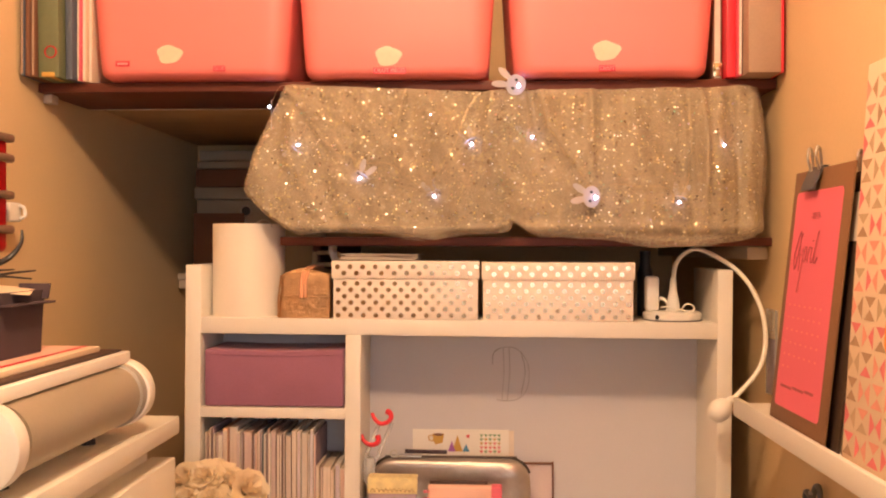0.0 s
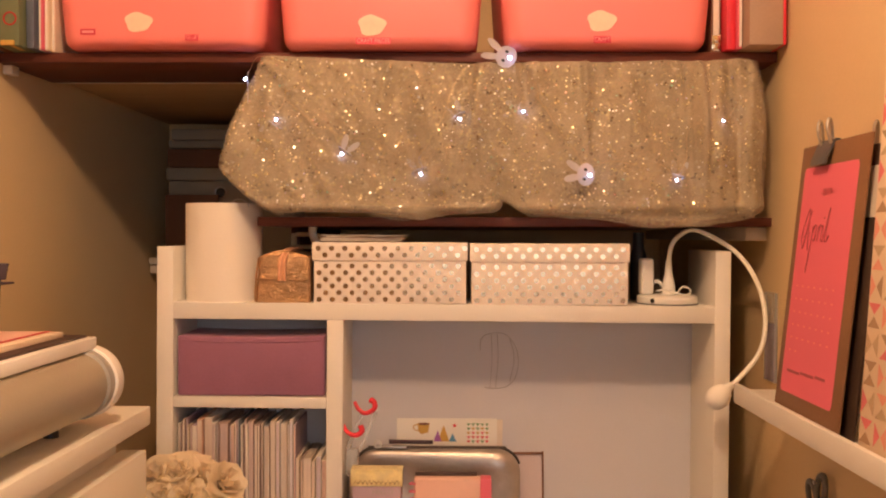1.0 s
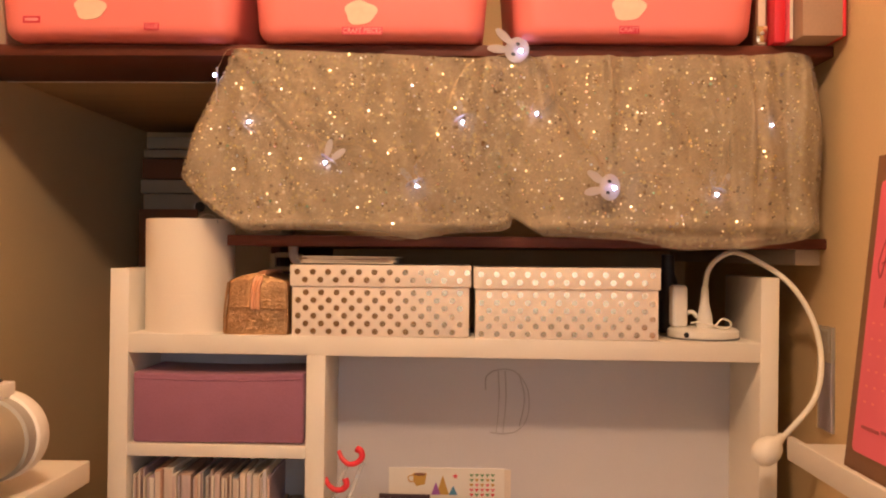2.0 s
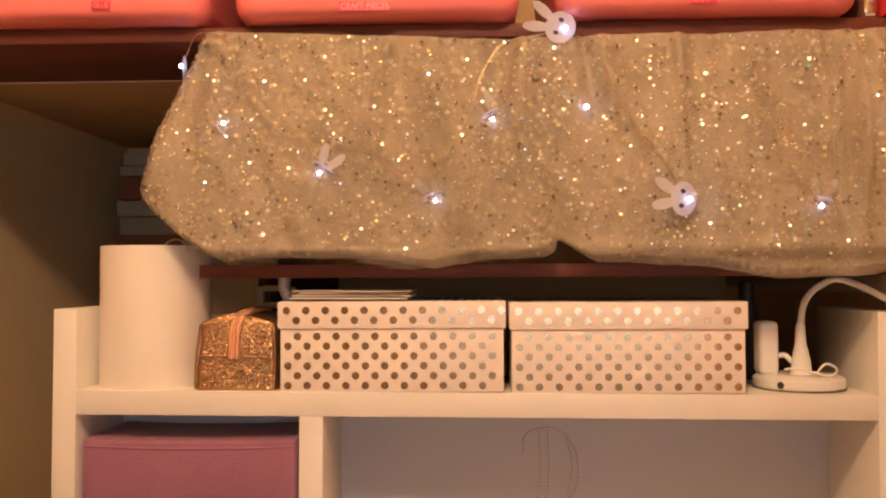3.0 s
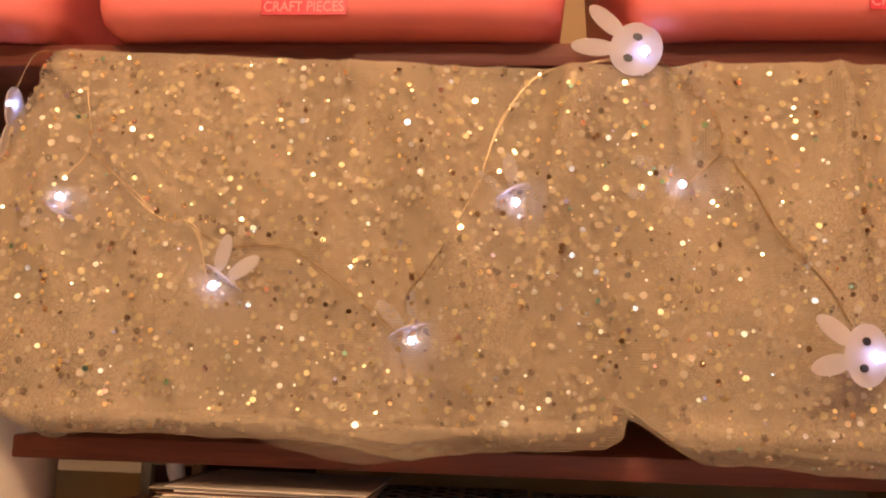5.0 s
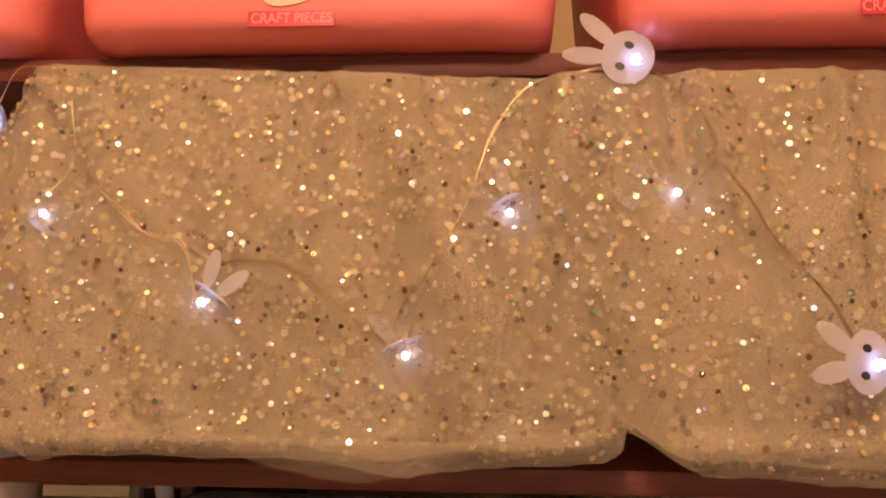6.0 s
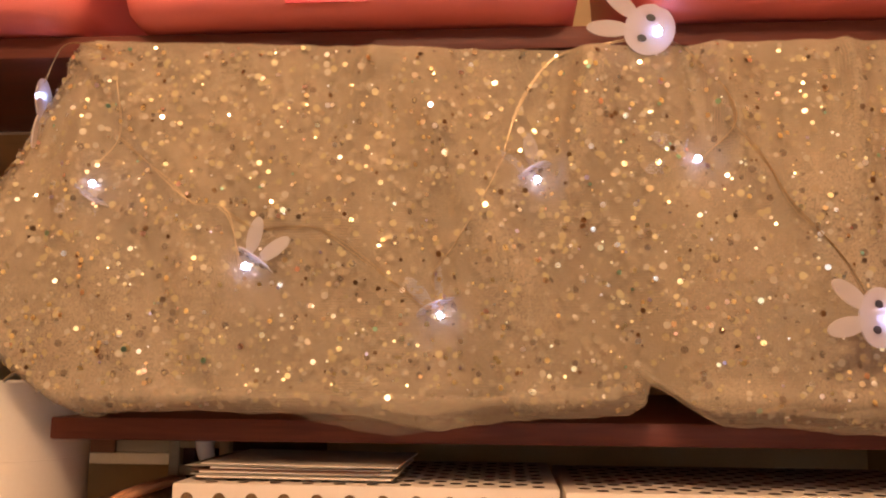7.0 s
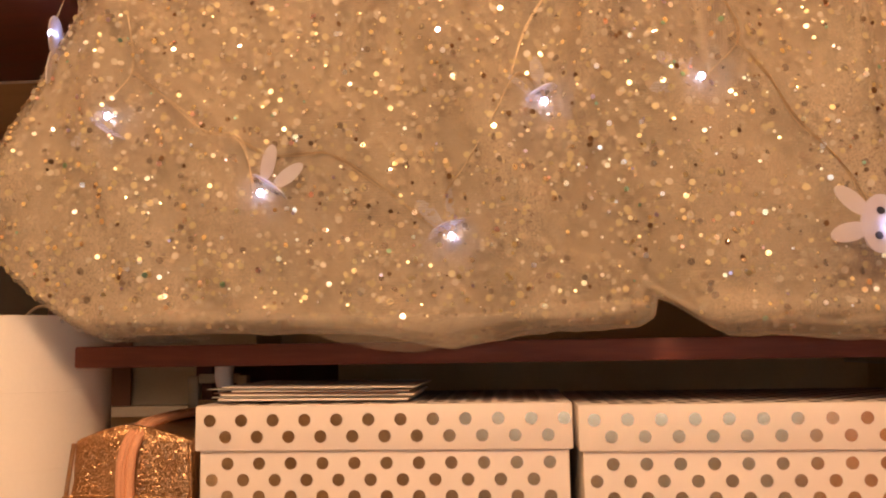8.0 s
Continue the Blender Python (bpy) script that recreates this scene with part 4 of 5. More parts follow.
def scatter(count, offset, seed, size, mt):
    r = random.Random(seed)
    verts, faces = [], []
    while len(faces) < count:
        u, v = r.random(), r.uniform(0.012, 0.985)
        p = cloth(u, v)
        du, dv = cloth(min(u + 0.004, 1), v) - p, cloth(u, min(v + 0.006, 1)) - p
        n = dv.cross(du)
        if n.length < 1e-9:
            continue
        n.normalize()
        if n.y > 0 and u > 0.14:
            n.negate()
        if u <= 0.14 and n.x > 0:
            n.negate()
        tilt = 0.13 if r.random() < 0.8 else 0.45
        n = (n + Vector((r.gauss(0, tilt), r.gauss(0, tilt * 0.5), r.gauss(0, tilt)))).normalized()
        rad = r.choice((0.0009, 0.0011, 0.0013, 0.0015, 0.0018, 0.0021, 0.0024))
        q = n.to_track_quat("Z", "Y").to_matrix()
        base = len(verts)
        for k in range(10):
            a = 2 * math.pi * k / 10
            rad_ = rad * size
            verts.append(p + n * offset + q @ Vector((rad_ * math.cos(a), rad_ * math.sin(a), 0)))
        faces.append(tuple(range(base, base + 10)))
    me = bpy.data.meshes.new("sequin_scatter")
    me.from_pydata(verts, [], faces)
    me.materials.append(mt)
    return me


for count, off, seed, size, mt, lab in ((1850, 0.0013, 5, 0.9, SEQUIN, "gold, copper and silver sequins"), (3600, 0.0006, 6, 1.15, PALESEQUIN, "pale gold sequins under the net"), (3400, -0.0050, 9, 1.35, FAINTSEQUIN, "faint sequins on the inner net")):
    sq = new("sequin_scatter", scatter(count, off, seed, size, mt))
    sq.parent = cur
    sq.matrix_parent_inverse = Matrix.Translation(-Vector(world_at(cur)))
    tagged(sq, lab, kind="stuff")

# ---- rabbit light string ----
string = thing("string_lights", "gold wire light string with frosted rabbit lamps on the tulle", "string lights", (0.1, -0.05, 1.6))


def ellipse(cx, cz, rx, rz, turn=0.0, n=28):
    out = []
    for k in range(n):
        a = 2 * math.pi * k / n
        px, pz = rx * math.cos(a), rz * math.sin(a)
        c, s_ = math.cos(radians(turn)), math.sin(radians(turn))
        out.append((cx + px * c - pz * s_, cz + px * s_ + pz * c))
    return out


def rabbit(at, roll, tilt=0.0, yaw=0.0, size=1.0, bend=0.0, tuck=0.0):
    """A thin plate lamp; bend folds the face back from the ears where the net presses on it, tuck pushes the ears in between the layers."""
    m = Matrix.Translation(at) @ Matrix.Rotation(radians(yaw), 4, "Z") @ Matrix.Rotation(radians(-roll), 4, "Y") @ Matrix.Rotation(radians(tilt), 4, "X") @ Matrix.Scale(size, 4)
    fold = m @ Matrix.Translation((0, 0, 0.018)) @ Matrix.Rotation(radians(bend), 4, "X") @ Matrix.Translation((0, 0, -0.018))
    b = turned(plate(ellipse(0, 0.006, 0.0200, 0.0185), -0.0006, 0.0006), fold)
    lamp_ = part("rabbit_lamp", b, FROST, string, "frosted white rabbit-shaped plate", smooth=30)
    for cx, cz, turn in ((-0.0105, 0.0335, 19), (0.0108, 0.0332, -20)):
        part("ear", turned(plate(ellipse(cx, cz, 0.0064, 0.0165, turn), -0.0005 + tuck, 0.0007 + tuck), m), FROST, lamp_, smooth=30)
    for sx in (-1, 1):
        part("eye", turned(plate(ellipse(0.0085 * sx, 0.0085, 0.0026, 0.0035), -0.0011, -0.0005), fold), BLACK, lamp_, smooth=30)
    nose = 0.0075 if bend else 0.0
    b = bmesh.new()
    bmesh.ops.create_uvsphere(b, u_segments=14, v_segments=10, radius=0.0028, matrix=Matrix.Translation((0, -0.0046, nose)))
    bulb_ = part("bulb", turned(b, m), LED, lamp_, "glowing cool white bulb", smooth=180)
    b = lathe([(0.0030, 0), (0.0040, 0.0002), (0.0042, 0.0016), (0.0034, 0.0022), (0.0030, 0.0016)], 18, m=Matrix.Translation((0, -0.0008, nose)) @ pose(0, 0, 0, 90))
    part("bulb_collar", turned(b, m), CLEAR, bulb_, "clear plastic bulb collar")
    return m @ Vector((0, 0.002, -0.004))


# place, roll, tilt, yaw, and how deep the net hides it: 0 in the open, 1 ears showing, 2 ears tucked in
SPOTS = [((-0.355, -0.010, 1.704), 186, 0, -78, 0), ((-0.295, 0, 1.632), 143, 4, 0, 2), ((-0.184, 0, 1.560), -34, 4, 0, 1), ((-0.038, 0, 1.525), 22, 5, 0, 2), ((0.033, 0, 1.624), 32, 4, 0, 2),
         ((0.118, 0, 1.738), 66, 0, 0, 0), ((0.149, 0, 1.641), 80, 4, 0, 1), ((0.256, 0, 1.527), 82, 12, 14, 0), ((0.411, 0, 1.513), -12, 5, 0, 2), ((0.499, 0, 1.623), 85, 5, 0, 2)]
for (x, y, z), roll, tilt, yaw, veil in SPOTS:
    if x > -0.34:
        y = cloth_y(x, z) + (0.0030 if veil == 1 else 0.0045 if veil else (-0.014 if x > 0.2 else -0.009))
    rabbit((x, y, z), roll, tilt, yaw, 0.84 if veil else 1.0, 70 if veil else 0, 0.008 if veil == 2 else 0.0025 if veil else 0.0)


def wire(points, n=60):
    line = [(x, cloth_y(x, z) - 0.0010 if x > -0.38 else -0.02, z) for x, z in points]
    for k in range(2):
        part("wire", tube([(x + 0.0016 * k * math.sin(i * 2.1), y - 0.0006 * k, z + 0.0022 * k * math.cos(i * 1.7)) for i, (x, y, z) in enumerate(line)], 0.00031, n, 5), WIRE, string)


wire([(-0.352, 1.712), (-0.335, 1.742), (-0.297, 1.733), (-0.286, 1.70), (-0.285, 1.664), (-0.296, 1.640)])
wire([(-0.285, 1.664), (-0.262, 1.646), (-0.238, 1.628), (-0.222, 1.612), (-0.197, 1.604), (-0.184, 1.566)])
wire([(-0.197, 1.604), (-0.176, 1.594), (-0.150, 1.595), (-0.128, 1.592), (-0.096, 1.570), (-0.062, 1.546), (-0.038, 1.529)])
wire([(-0.038, 1.529), (-0.046, 1.558), (-0.028, 1.583), (-0.006, 1.620), (0.008, 1.648), (0.024, 1.645), (0.033, 1.628)])
wire([(0.006, 1.650), (0.018, 1.690), (0.045, 1.726), (0.085, 1.731), (0.118, 1.736)])
wire([(0.118, 1.736), (0.138, 1.731), (0.150, 1.716), (0.163, 1.690), (0.167, 1.664), (0.149, 1.645)])
wire([(0.163, 1.668), (0.186, 1.640), (0.205, 1.608), (0.230, 1.576), (0.250, 1.540)])
wire([(0.251, 1.534), (0.29, 1.552), (0.34, 1.548), (0.385, 1.545), (0.411, 1.518)])
wire([(0.411, 1.518), (0.43, 1.56), (0.435, 1.61), (0.468, 1.622), (0.499, 1.625)])
wire([(0.499, 1.625), (0.52, 1.66), (0.512, 1.70), (0.508, 1.736)])

# ---- in the open bay of the hutch ----
def leaning(b, x0, y0, z0, deg):
    """Tips a standing thing back about its bottom edge."""
    return turned(b, Matrix.Translation((x0, y0, z0)) @ Matrix.Rotation(radians(-deg), 4, "X") @ Matrix.Translation((-x0, -y0, -z0)))


Y0 = 0.7465
sh = thing("sticker_sheet", "white paper strip printed with small coloured pictures", "paper", (0.01, 0.146, 1.03))
part("sheet", box(-0.094, 0.107, 0.1482, 0.1496, 0.990, 1.054, 0), PLASTIC, sh)
part("edge_strip", box(0.105, 0.118, 0.1484, 0.1496, 0.993, 1.052, 0), PAPER, sh)


def flat(outline, mt, nm="print", y=0.1480):
    return part(nm, plate(outline, y - 0.0004, y), mt, sh, smooth=0)


flat([(-0.052, 1.045), (-0.028, 1.045), (-0.031, 1.026), (-0.046, 1.022), (-0.051, 1.03)], NOTEGOLD, "cup_print")
part("cup_handle", tube([(-0.051, 0.1478, 1.042), (-0.060, 0.1478, 1.039), (-0.058, 0.1478, 1.031), (-0.050, 0.1478, 1.030)], 0.0012, 16, 6), NOTEGOLD, sh)
flat(ellipse(-0.040, 1.043, 0.0105, 0.0028), BROWNCARD, "cup_top", 0.1474)
for cx, w_, h_, mt, yy in ((-0.012, 0.016, 0.022, NOTEPURPLE, 0.1476), (0.000, 0.022, 0.034, NOTEGOLD, 0.1480), (0.018, 0.015, 0.016, NOTEBLUE, 0.1473)):
    flat([(cx - w_ / 2, 1.008), (cx + w_ / 2, 1.008), (cx, 1.008 + h_)], mt, "mountain_print", yy)
star = [(0.022 + (0.0055 if k % 2 == 0 else 0.0022) * math.cos(math.pi / 2 + k * math.pi / 5), 1.040 + (0.0055 if k % 2 == 0 else 0.0022) * math.sin(math.pi / 2 + k * math.pi / 5)) for k in range(10)]
flat(star, RED, "star_print")
cols = (NOTEGREEN, NOTEGREEN, NOTEGOLD, CORAL, RED)
for r_ in range(5):
    for c_ in range(5):
        hx, hz = 0.050 + c_ * 0.0092, 1.042 - r_ * 0.0085
        flat([(hx - 0.0035, hz + 0.0015), (hx - 0.0018, hz + 0.003), (hx, hz + 0.0015), (hx + 0.0018, hz + 0.003), (hx + 0.0035, hz + 0.0015), (hx, hz - 0.003)], cols[(r_ + c_ % 2) % 5], "heart_print")

fm = thing("framed_print", "thin dark framed print leaning on the backing board", "picture", (0.13, 0.13, Y0))
part("print", leaning(box(-0.02, 0.197, 0.126, 0.130, Y0, 0.985, 0), 0.1, 0.128, Y0, 4), LILACPAPER, fm)
for a_ in ((-0.0225, -0.019, Y0, 0.990), (0.196, 0.1995, Y0, 0.990), (-0.019, 0.196, 0.985, 0.9885), (-0.019, 0.196, Y0, Y0 + 0.005)):
    part("frame_bar", leaning(box(a_[0], a_[1], 0.122, 0.131, a_[2], a_[3], 0.0008), 0.1, 0.128, Y0, 4), BROWNCARD, fm)

po = thing("laptop_sleeve", "crumpled silver leatherette zip sleeve standing upright", "pouch", (-0.01, 0.08, Y0))
b = bmesh.new()
out = rounded(0.318, 0.265, 0.045, 9)
rows = []
for yy, sc in ((0.104, 0.93), (0.106, 0.985), (0.100, 1.0), (0.064, 1.0), (0.058, 0.985), (0.055, 0.95), (0.053, 0.88), (0.051, 0.75), (0.050, 0.6), (0.049, 0.45), (0.049, 0.3), (0.049, 0.15)):
    rows.append([b.verts.new((-0.012 + px * sc, yy + (0.011 if sc < 0.9 else 0.003) * noise.noise(Vector((px * sc * 16, pz * sc * 22, 1.5))), Y0 + 0.1325 + pz * sc)) for px, pz in out])
for a_, c_ in zip(rows, rows[1:]):
    n = len(a_)
    for k in range(n):
        b.faces.new((a_[k], a_[(k + 1) % n], c_[(k + 1) % n], c_[k]))
b.faces.new(rows[0])
b.faces.new(rows[-1])
part("body", b, SILVERLEATHER, po, smooth=70)
zp = [(-0.012 + px * 1.008, 0.078, Y0 + 0.1325 + pz * 1.008) for px, pz in out]
part("zip", tube(zp[2:18] , 0.0032, 60, 8), ZIP, po, "dark zip round the edge")
part("zip_pull", turned(box(-0.130, -0.070, 0.060, 0.075, Y0 + 0.2675, Y0 + 0.2725, 0.002), Matrix()), STEEL, po)
part("pull_ring", lathe([(0.005, -0.001), (0.008, -0.001), (0.008, 0.001), (0.005, 0.001), (0.005, -0.001)], 20, m=Matrix.Translation((-0.125, 0.062, Y0 + 0.276)) @ pose(0, 0, 0, 70)), STEEL, po)
pen = thing("dark_pen", "dark pen lying on top of the sleeve", "pen", (-0.06, 0.09, 1.0))
part("barrel", tube([(-0.105, 0.088, Y0 + 0.2750), (-0.020, 0.09, Y0 + 0.2735)], 0.004, 6, 10), PURPLEFELT, pen)

gd = thing("gold_note_box", "gold glitter boxed note set standing in front", "box", (-0.12, -0.02, Y0))
part("body", box(-0.163, -0.0745, -0.03, -0.005, Y0, 0.9960, 0.002), LILAC, gd)
part("gold_band", box(-0.1645, -0.0730, -0.0325, -0.0025, 0.9690, 0.9975, 0.001), GOLDLEAF, gd, "gold glitter band")
part("raised_rim", box(-0.1655, -0.0720, -0.0335, -0.0015, 0.9968, 0.9995, 0.0008), GOLDLEAF, gd)
for x_ in (-0.1655, -0.0740):
    part("raised_rim", box(x_, x_ + 0.002, -0.0335, -0.0328, 0.9690, 0.9965, 0.0003), GOLDLEAF, gd)
for k in range(10):
    x_ = -0.1600 + k * 0.0082
    part("zigzag", tube([(x_, -0.033, 0.9730), (x_ + 0.0041, -0.0332, 0.9800), (x_ + 0.0082, -0.033, 0.9730)], 0.0007, 8, 5, smoothed=False), FOIL, gd)
text_mesh("lettering", "HELLO", 0.0125, Matrix.Translation((-0.108, -0.0306, 0.9580)) @ pose(0, 0, 0, 90), GREYCARD, gd)

pl = thing("planner", "peach ring planner with a coral edge band", "notebook", (0.02, -0.02, Y0))
part("cover", box(-0.052, 0.087, -0.030, -0.008, Y0, 0.9830, 0.004, 3), PEACH, pl)
part("page_block", box(-0.048, 0.066, -0.0318, -0.0305, Y0 + 0.002, 0.9770, 0.0004), PEACH, pl)
part("elastic_band", box(0.068, 0.0880, -0.0335, -0.006, Y0, 0.9838, 0.002), CORAL, pl, "coral edge band")
part("back_board", box(-0.050, 0.062, -0.006, -0.0035, Y0, 0.9885, 0.0005), DARKBOARD, pl)
for k in range(6):
    part("ring", lathe([(0.0045, -0.001), (0.0062, -0.001), (0.0062, 0.001), (0.0045, 0.001), (0.0045, -0.001)], 16, m=Matrix.Translation((-0.0545, -0.0305, 0.9740 - k * 0.014))), CORAL, pl)

# clear stand with two red hooks
hk = thing("red_hook_stand", "clear plastic stand with two bright red curved hooks", "holder", (-0.165, 0.03, Y0))
part("post", lathe([(0, Y0), (0.010, Y0), (0.009, Y0 + 0.003), (0.0085, 0.985), (0, 0.987)], 20, m=Matrix.Translation((-0.1685, 0.03, 0))), STEEL, hk)
part("sleeve", lathe([(0.0135, 0.975), (0.0138, 1.015), (0.0110, 1.022), (0, 1.023)], 20, m=Matrix.Translation((-0.1700, 0.03, 0))), CLEAR, hk, "clear plastic sleeve")
for dx in (0.0, 0.024):
    part("arm", turned(box(-0.0035, 0.0035, -0.006, 0.006, 0.0, 0.075, 0.0012), Matrix.Translation((-0.178 + dx, 0.026, 1.022)) @ Matrix.Rotation(radians(22), 4, "Y")), CLEAR, hk, "clear plastic arm")
for pts in ([(-0.1640, 0.022, 1.1105), (-0.1580, 0.016, 1.1005), (-0.1465, 0.012, 1.0925), (-0.1345, 0.012, 1.0945), (-0.1260, 0.012, 1.1030), (-0.1275, 0.014, 1.1120), (-0.1345, 0.018, 1.1155)], [(-0.1850, 0.022, 1.0680), (-0.1790, 0.016, 1.0580), (-0.1680, 0.013, 1.0515), (-0.1570, 0.013, 1.0520), (-0.1500, 0.014, 1.0590), (-0.1525, 0.017, 1.0680)]):
    part("hook", tube(pts, lambda f: 0.0034 + 0.0022 * f, 30, 10), RED, hk, "bright red rubber hook")
rc = thing("red_clip", "bright red rubber clip standing by the divider", "clip", (-0.19, -0.03, Y0))
part("body", tube([(-0.187, -0.035, Y0), (-0.188, -0.035, 0.90), (-0.186, -0.034, 0.930), (-0.180, -0.034, 0.944)], lambda f: 0.008 - 0.003 * f, 24, 12), RED, rc)

# ---- roses in front of the cubby ----
vs = thing("rose_vase", "cream roses with dark leaves in a vase", "flowers", (-0.44, -0.13, Y0))
part("vase", lathe([(0, Y0), (0.04, Y0), (0.05, Y0 + 0.05), (0.042, Y0 + 0.13), (0.046, Y0 + 0.16), (0.041, Y0 + 0.16), (0.037, Y0 + 0.13), (0, Y0 + 0.02)], 36, m=Matrix.Translation((-0.435, -0.13, 0))), PLASTIC, vs)
rnd = random.Random(8)
heads = [(-0.495, -0.15, 1.011), (-0.468, -0.16, 1.034), (-0.430, -0.165, 1.038), (-0.398, -0.15, 1.029), (-0.372, -0.15, 1.011), (-0.452, -0.19, 1.008), (-0.412, -0.19, 1.011), (-0.378, -0.185, 0.988), (-0.48, -0.19, 0.986), (-0.44, -0.13, 1.041), (-0.505, -0.16, 0.981), (-0.432, -0.21, 0.983), (-0.358, -0.165, 1.024)]
for hx, hy, hz in heads:
    R = rnd.uniform(0.021, 0.028)
    aim = (Vector((hx + 0.435 + rnd.uniform(-0.03, 0.03), hy + 0.13 - 0.03, 0.08))).normalized()
    q = aim.to_track_quat("Z", "Y").to_matrix().to_4x4()
    rose = None
    for layer in range(5):
        count = (3, 4, 4, 5, 6)[layer]
        rr = R * (0.26, 0.45, 0.66, 0.86, 1.02)[layer]
        b = bmesh.new()
        for k in range(count):
            if layer:
                b = bmesh.new()
            a0 = 2 * math.pi * (k + rnd.uniform(-0.3, 0.3)) / count + layer * 0.9
            span = rnd.uniform(2.2, 3.2) * math.pi / count
            lift, flare, ph = rnd.uniform(0.82, 1.18), rnd.uniform(0.4, 1.5), rnd.uniform(0, 6.28)
            grid_ = []
            for j in range(6):
                f = j / 5
                rowv = []
                for i in range(9):
                    g = i / 8 - 0.5
                    wave = f ** 2 * math.sin(g * 13 + ph)
                    rad = rr * (0.35 + 0.65 * math.sin(f * 1.45)) + (0.002 + 0.010 * layer / 4) * flare * f ** 3 + 0.0020 * wave + 0.003 * noise.noise(Vector((g * 5 + ph, f * 4, layer * 3 + k)))
                    zz = R * (1.05 - 0.09 * layer) * lift * f * (1 - 0.7 * g * g * f) - 0.003 * layer + 0.0016 * f ** 2 * math.sin(g * 9 + 2 * ph)
                    p = Vector((rad * math.cos(a0 + g * span), rad * math.sin(a0 + g * span), zz))
                    rowv.append(b.verts.new(Matrix.Translation((hx, hy, hz - 0.012)) @ q @ p))
                grid_.append(rowv)
            for j in range(5):
                for i in range(8):
                    b.faces.new((grid_[j][i], grid_[j][i + 1], grid_[j + 1][i + 1], grid_[j + 1][i]))
            if layer:
                part("petal", b, PETAL, rose, smooth=180)
        if layer == 0:
            rose = part("rose", b, PETAL, vs, "full open cream rose", smooth=180)
    part("stem", tube([(-0.435, -0.13, Y0 + 0.05), ((hx - 0.435) / 2, (hy - 0.13) / 2, 0.92), (hx, hy, hz - 0.008)], 0.0016, 12, 6), LEAF, vs)
for k in range(12):
    a = rnd.uniform(0, 6.28)
    c = Vector((-0.435 + 0.055 * math.cos(a), -0.14 + 0.05 * math.sin(a), rnd.uniform(0.925, 0.965)))
    tip = Vector((0.045 * math.cos(a), 0.045 * math.sin(a), rnd.uniform(-0.005, 0.02)))
    side = tip.cross(Vector((0, 0, 1))).normalized() * 0.012
    b = bmesh.new()
    l_ = [b.verts.new(c + tip * f + side * sgn * math.sin(math.pi * f) + Vector((0, 0, -0.004 * abs(sgn)))) for f in (0.25, 0.5, 0.75) for sgn in (-1, 0, 1)]
    e0, e1 = b.verts.new(c), b.verts.new(c + tip)
    for r_ in range(2):
        for q_ in range(2):
            b.faces.new((l_[r_ * 3 + q_], l_[r_ * 3 + q_ + 1], l_[r_ * 3 + q_ + 4], l_[r_ * 3 + q_ + 3]))
    b.faces.new((e0, l_[0], l_[1])), b.faces.new((e0, l_[1], l_[2])), b.faces.new((e1, l_[7], l_[6])), b.faces.new((e1, l_[8], l_[7]))
    part("leaf", b, LEAF, vs, smooth=60)

# ---- picture ledge on the east wall ----
led = thing("picture_ledge", "white painted wall ledge holding clipboards", "shelf", (0.55, -0.5, 1.14))
LZ = 1.172
part("board", box(0.4935, XR, -0.89, -0.140, LZ - 0.020, LZ - 0.006, 0.001), WHITE, led)
part("front_lip", box(0.4845, 0.4935, -0.89, -0.140, LZ - 0.028, LZ + 0.004, 0.0015), WHITE, led)


def tipped(b, z0=LZ - 0.006, x0=0.4945, deg=6.2):
    """Leans a thing on the ledge back against the wall."""
    return turned(b, Matrix.Translation((x0, 0, z0)) @ Matrix.Rotation(radians(deg), 4, "Y") @ Matrix.Translation((-x0, 0, -z0)))


L0 = LZ - 0.0055
cb = thing("clipboard", "brown hardboard clipboard with a coral calendar page", "clipboard", (0.51, -0.41, L0))
part("board", tipped(box(0.4945, 0.4977, -0.502, -0.2925, L0, 1.552, 0.001)), HARDBOARD, cb)
part("page", tipped(turned(plate([(px - 0.3935, pz + (L0 + 0.030 + 1.520) / 2) for px, pz in rounded(0.168, 1.520 - L0 - 0.030, 0.008)], 0, 0.0005), Matrix.Translation((0.4938, 0, 0)) @ Matrix(((0, 1, 0, 0), (1, 0, 0, 0), (0, 0, 1, 0), (0, 0, 0, 1))))), CORAL, cb, "coral pink calendar page", smooth=0)


def page_m(y, z, x=0.4933):
    """The place of writing on the page: it faces away from the wall."""
    lean_ = Matrix.Translation((0.4945, 0, LZ - 0.006)) @ Matrix.Rotation(radians(6.2), 4, "Y") @ Matrix.Translation((-0.4945, 0, -(LZ - 0.006)))
    return lean_ @ Matrix.Translation((x, y, z)) @ Matrix.Rotation(radians(-90), 4, "Z") @ Matrix.Rotation(radians(90), 4, "X")


text_mesh("lettering", "-2019-", 0.0135, page_m(-0.394, 1.482), FADEDINK, cb)
